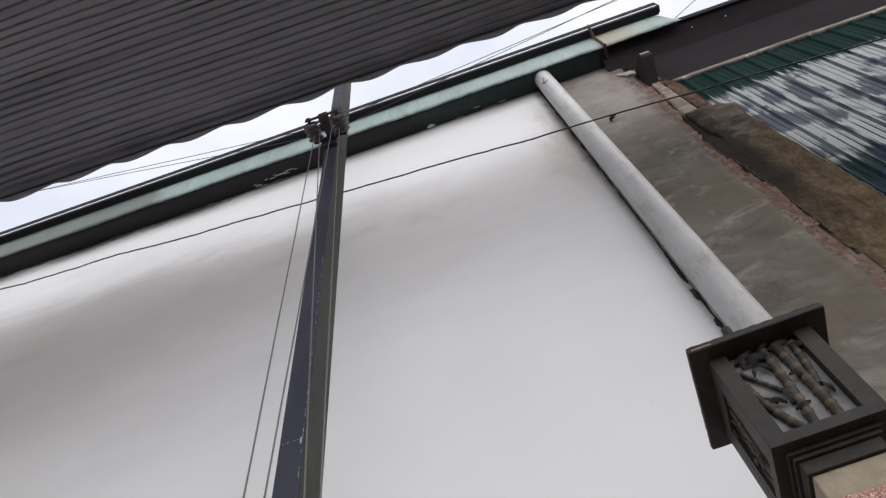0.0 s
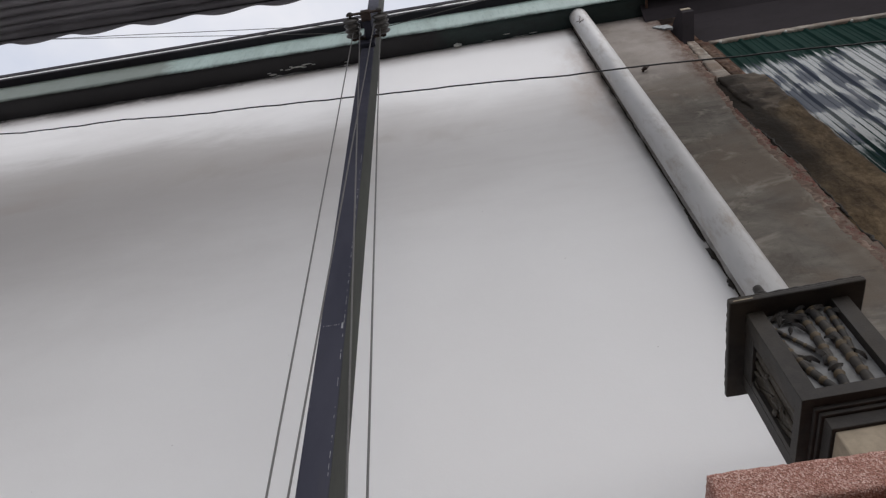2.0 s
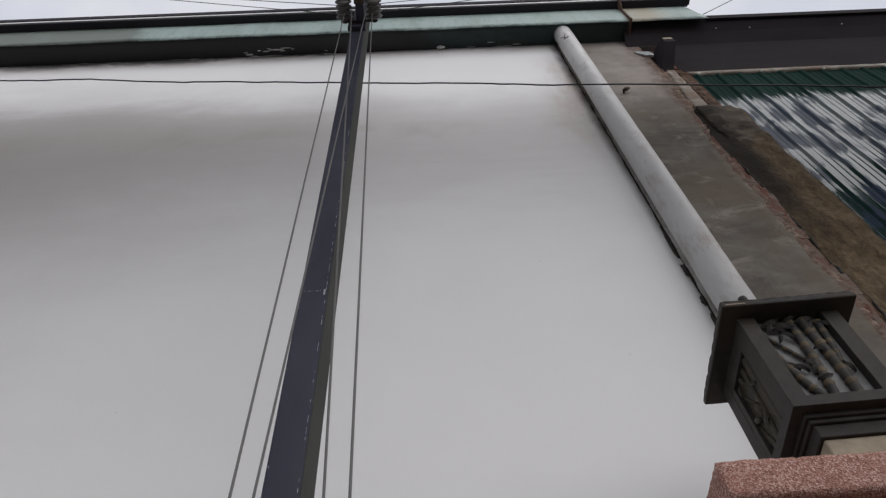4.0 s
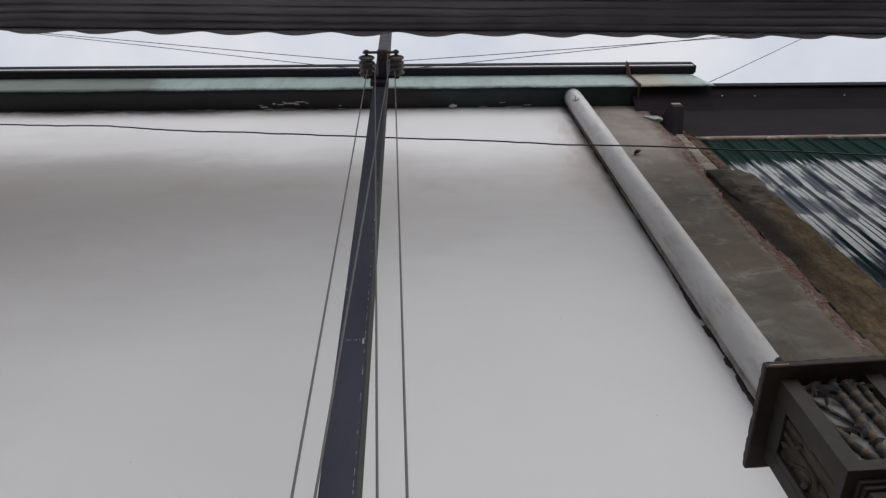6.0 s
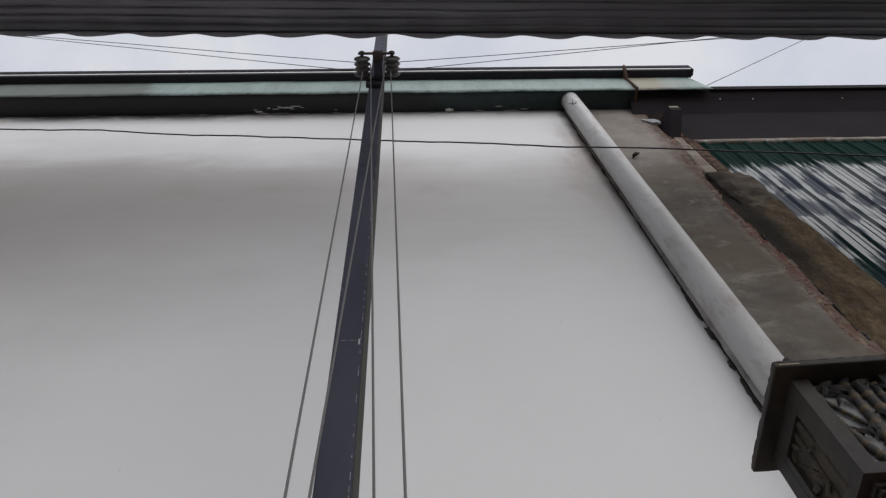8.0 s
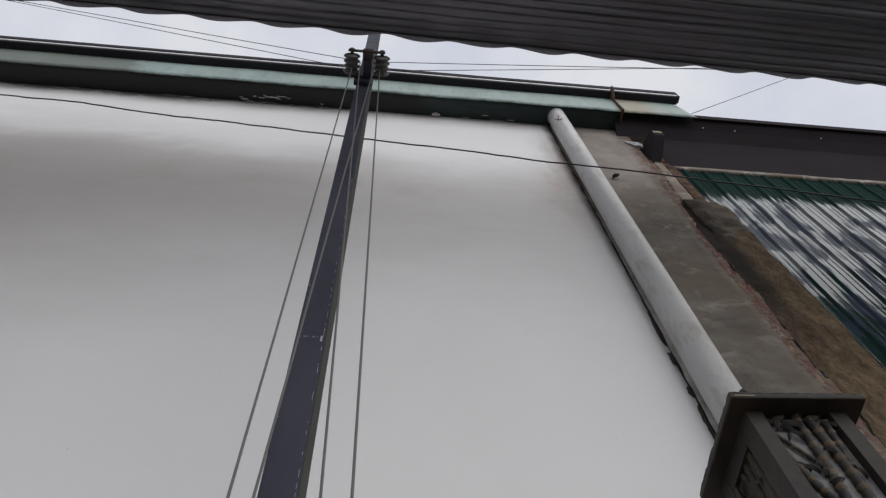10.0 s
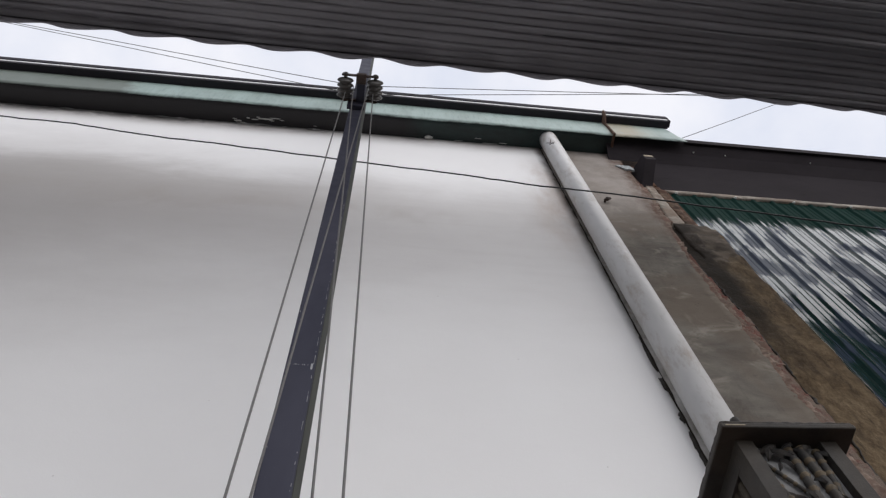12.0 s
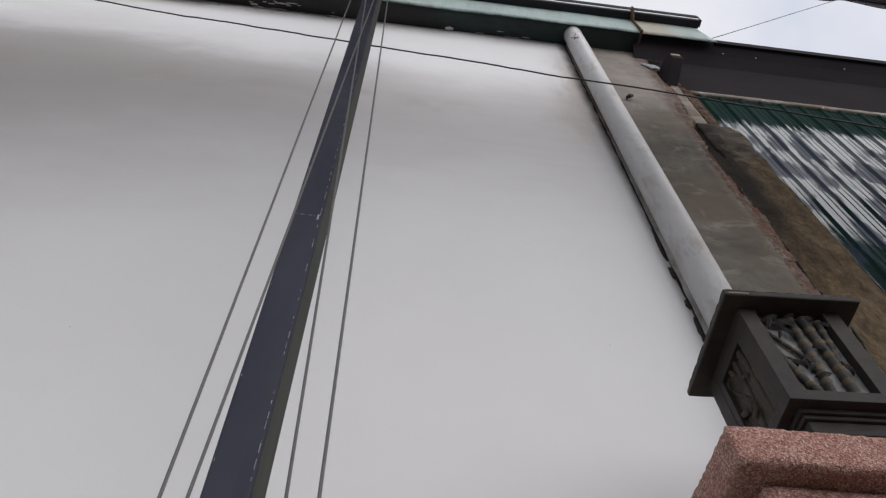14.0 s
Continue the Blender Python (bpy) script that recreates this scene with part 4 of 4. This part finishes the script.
for face in range(4):
    turn = pose(0, 0, 0, 0, 0, -90 * face)
    # side faces take the darker backing, their shade put into its colour
    panel = part("relief_panel", boxed((-0.0645, -0.070, Z0 + 0.015), (0.0645, -0.062, Z1)), M_SIDE if face % 2 else M_LANTBACK, lantern, "backing darkened for the shaded sides, behind the bamboo" if face % 2 else "pale recessed backing behind the bamboo")
    panel.matrix_basis = turn @ pose(0, -0.018 if face % 2 else -0.010, 0)
    low = 0.42 if face % 2 else 1.0
    if face % 2:
        for sx in (-1, 1):
            stile = part("stile", rough_box((min(sx * 0.049, sx * 0.0652), -HB + 0.0006, Z0 + 0.0232), (max(sx * 0.049, sx * 0.0652), -0.0805, Z1 - 0.0405), 5, 0.0005, 40.0, 0.0008), M_LANT, lantern)
            stile.matrix_basis = turn
        rail = part("top_rail", rough_box((-0.0652, -HB + 0.0006, Z1 - 0.040), (0.0652, -0.0805, Z1 - 0.0004), 5, 0.0005, 40.0, 0.0008), M_LANT, lantern)
        rail.matrix_basis = turn
    rail = part("bottom_rail", rough_box((-0.0658, -HB + 0.0003, Z0 + 0.0004), (0.0658, -0.0715, Z0 + 0.023), 5, 0.0005, 40.0, 0.0008), M_LANT, lantern)
    rail.matrix_basis = turn
    for k in range(len(STALKS)):
        if face == 0:
            ob = part("bamboo_stem", stalk_data[k], [M_BAMBOO, M_NODE], panel, "", True)
            stalk_obs.append(ob)
            dull = ob.data.copy()
            dull.materials[0] = M_SIDE
            dull.materials[1] = M_SIDE
            side_data.append(dull)
        else:
            ob = new("bamboo_stem", stalk_obs[k].data if face == 2 else side_data[k])
            ob.parent = panel
        ob.location = (0, -0.0755 if low == 1.0 else -0.0705, 0)
        ob.scale = (1, low, 1)
    for k, (u, v, ang, length, width) in enumerate(LEAVES):
        if face == 0:
            ob = part("bamboo_leaf", leaf_mesh(length, width * 0.72, 0.003), M_BAMBOO, panel)
            leaf_obs.append(ob)
        else:
            if face == 1:
                dark_leaf = leaf_obs[k].data.copy()
                dark_leaf.materials[0] = M_SIDE
                side_leaf.append(dark_leaf)
            ob = new("bamboo_leaf", leaf_obs[k].data if face == 2 else side_leaf[k])
            ob.parent = panel
        px, pz = face_point(u, v)
        ob.matrix_basis = pose(px, (-0.0770 if low == 1.0 else -0.0735) - 0.0015 * (k % 3), pz) @ Matrix.Diagonal((1, low, 1, 1)) @ pose(0, 0, 0, 0, ang, 0)

# ---- gate pillar ----
pillar = thing("gate_pillar", "gate pillar faced with red washed granite chips", "pillar")
CX0, CX1, CY0, CY1 = 0.354, 1.052, -0.624, -0.140


def granite_box(lo, hi, cell, amp):
    b = bmesh.new()
    n = [max(1, round((hi[i] - lo[i]) / cell)) for i in range(3)]
    grid = {}

    def vert(i, j, k):
        key = (i, j, k)
        if key not in grid:
            p = Vector((lo[0] + (hi[0] - lo[0]) * i / n[0], lo[1] + (hi[1] - lo[1]) * j / n[1], lo[2] + (hi[2] - lo[2]) * k / n[2]))
            edge = sum(1 for a, m in ((i, n[0]), (j, n[1]), (k, n[2])) if a in (0, m))
            c = Vector([(lo[a] + hi[a]) / 2 for a in range(3)])
            if edge > 1:
                for a, (q, m) in enumerate(((i, n[0]), (j, n[1]), (k, n[2]))):
                    if q in (0, m):
                        p[a] += 0.0022 * (1 if q == 0 else -1)
            p += noise.noise_vector(p * 110) * amp * 0.8 + noise.noise_vector(p * 18) * amp * 0.6
            grid[key] = b.verts.new(p)
        return grid[key]

    for i in range(n[0]):
        for j in range(n[1]):
            for k in (0, n[2]):
                b.faces.new((vert(i, j, k), vert(i + 1, j, k), vert(i + 1, j + 1, k), vert(i, j + 1, k)))
    for i in range(n[0]):
        for k in range(n[2]):
            for j in (0, n[1]):
                b.faces.new((vert(i, j, k), vert(i + 1, j, k), vert(i + 1, j, k + 1), vert(i, j, k + 1)))
    for j in range(n[1]):
        for k in range(n[2]):
            for i in (0, n[0]):
                b.faces.new((vert(i, j, k), vert(i, j + 1, k), vert(i, j + 1, k + 1), vert(i, j, k + 1)))
    return b


part("cap_slab", granite_box((CX0, CY0, 2.293), (CX1, CY1, 2.350), 0.0065, 0.0022), M_GRANITE, pillar, "rough red granite-chip cap slab", True)
part("cap_moulding", granite_box((CX0 + 0.032, CY0 + 0.032, 2.18), (CX1 - 0.032, CY1 - 0.01, 2.294), 0.010, 0.0018), M_GRANITE, pillar, "", True)
part("shaft", granite_box((CX0 + 0.075, CY0 + 0.075, 0.0), (CX1 - 0.075, CY1 - 0.02, 2.181), 0.05, 0.001), M_GRANITE, pillar, "", True)

# ---- awning overhead ----
awning = thing("awning", "dark grey pleated cloth awning with a scalloped edge", "awning")


def edge_y(x):
    return -0.626 + 0.012 * x


AZ = 5.29
bm = bmesh.new()
rows = []
# far left stretch is unseen, added to darken the wall's left end
AW_X = steps(-6.6, 4.8, 190)
AW_D = 1.3
NP = 36
for j in range(NP * 12 + 1):
    s = j / (NP * 12)
    row = []
    for x in AW_X:
        drift = 0.32 * noise.noise(Vector((x * 0.7, s * 3.0, 1.0))) + 0.20 * noise.noise(Vector((x * 1.7, s * 14.0, 4.0)))
        ph = (s * NP + drift) % 1.0
        gap = 2.2 + 4.2 * max(0.0, min(1.0, 0.75 - 1.6 * noise.noise(Vector((x * 0.8, s * NP * 0.45, 7.0)))))
        pleat = 0.032 * math.sqrt(max(0.0, 1 - abs(2 * ph ** 0.85 - 1) ** gap)) + 0.010 * ph
        amp = 0.85 + 0.55 * noise.noise(Vector((x * 0.6, s * NP * 0.55, 9.0)))
        sag = 0.035 * noise.noise(Vector((x * 0.5, s * 4.0, 2.0))) + 0.018 * noise.noise(Vector((x * 1.3, s * 11.0, 6.0)))
        row.append(bm.verts.new((x, edge_y(x) + 0.002 - AW_D * s, AZ + 0.02 - pleat * amp * min(1, 0.6 + s * 60) + sag * min(1, s * 6) + 0.06 * s)))
    rows.append(row)
for a, b in zip(rows, rows[1:]):
    for k in range(len(AW_X) - 1):
        bm.faces.new((a[k], a[k + 1], b[k + 1], b[k]))
part("canopy", bm, M_AWNING, awning, "dark pleated canopy cloth", True)
# scalloped valance
bm = bmesh.new()
xs_v = steps(-6.6, 4.8, 760)
rows = [[], [], [], []]
for x in xs_v:
    wave = 0.5 + 0.5 * math.cos(2 * math.pi * (x - 0.02) / 0.302)
    drop = 0.045 + 0.085 * wave ** 0.8 + 0.012 * noise.noise(Vector((x * 2.1, 0, 3.0)))
    ripple = 0.006 * noise.noise(Vector((x * 5, 0, 0)))
    for j in range(4):
        s = j / 3
        rows[j].append(bm.verts.new((x, edge_y(x) + 0.002 + ripple * s, AZ + 0.045 - (drop + 0.041) * s)))
for a, b in zip(rows, rows[1:]):
    for k in range(len(xs_v) - 1):
        bm.faces.new((a[k], a[k + 1], b[k + 1], b[k]))
ret = bmesh.ops.extrude_face_region(bm, geom=bm.faces[:])
for v in [g for g in ret["geom"] if isinstance(g, bmesh.types.BMVert)]:
    v.co.y -= 0.002
part("valance", bm, M_AWNING, awning, "scalloped cloth valance", True)
part("front_bar", tube([(-6.6, edge_y(-6.6) - 0.016, AZ + 0.018), (4.8, edge_y(4.8) - 0.016, AZ + 0.018)], 0.014, 8), M_STEEL, awning)
part("rear_bar", tube([(-6.6, -1.92, AZ + 0.06), (4.8, -1.92, AZ + 0.06)], 0.02, 8), M_STEEL, awning)
for x in (-6.55, 4.75):
    for y in (-0.66, -1.90):
        part("post", boxed((x - 0.025, y - 0.025, 0.0), (x + 0.025, y + 0.025, AZ + 0.06), 0.003), M_STEEL, awning)

# ---- exposed brick along the broken edge of the pier ----
brick_me = None
rnd = random.Random(11)
z = 2.1
while z < 5.60:
    h = rnd.uniform(0.054, 0.062)
    e = pier_edge(z + h / 2)
    w = (0.056 + 0.016 * wob(0.0, z, 4.0, 2.5)) * (1.0 - 0.6 * max(0.0, min(1.0, (z - 4.35) / 0.4))) + rnd.uniform(-0.003, 0.003)
    if brick_me is None:
        bm = boxed((0, 0, 0), (1, 1, 1))
        bmesh.ops.subdivide_edges(bm, edges=bm.edges[:], cuts=2, use_grid_fill=True)
        for v in bm.verts:
            v.co += noise.noise_vector(v.co * 3.1) * 0.03
        ob = part("brick", bm, M_BRICK, wall_pier)
        brick_me = ob.data
    else:
        ob = new("brick", brick_me)
        ob.parent = wall_pier
    ob.matrix_basis = Matrix.LocRotScale((e - 0.035, 0.0065 + rnd.uniform(-0.001, 0.002), z), Euler((rnd.uniform(-0.01, 0.01), rnd.uniform(-0.02, 0.02), 0)), (0.035 + w, 0.06, h))
    z += h - rnd.uniform(0.003, 0.006)

# crumbled mortar smeared over the brick, and the crack beside it
zs_c = steps(2.1, 5.55, 700)


def crumb_row(i):
    z = zs_c[i]
    left = pier_edge(z) - 0.012
    reach = max(0.004, 0.026 + 0.030 * wob(1.0, z, 7.0, 3.0) + 0.016 * wob(1.0, z, 26.0, 5.0) + 0.010 * wob(1.0, z, 80.0, 6.0))
    return [left + (0.012 + reach) * k / 4 for k in range(5)]


part("crumbled_mortar", slab_grid(crumb_row, zs_c, lambda x, z: 0.0035 + 0.004 * wob(x, z, 60.0, 4.0) + 0.002 * wob(x, z, 150.0, 4.0), 0.03), M_CRUMB, wall_pier, "crumbled pinkish mortar edge", True)
zs_k = steps(2.1, 4.95, 320)
part("crack", tube([(pier_edge(z) + 0.070 * (1.0 - 0.6 * max(0.0, min(1.0, (z - 4.35) / 0.4))) + 0.010 * wob(3.0, z, 6.0, 1.0) + 0.006 * wob(3.0, z, 30.0, 1.0), 0.020, z) for z in zs_k], [max(0.0008, 0.004 + 0.007 * wob(2.0, z, 9.0, 8.0)) for z in zs_k], 6), M_MOULD, wall_pier, "dark crack beside the brick", True)
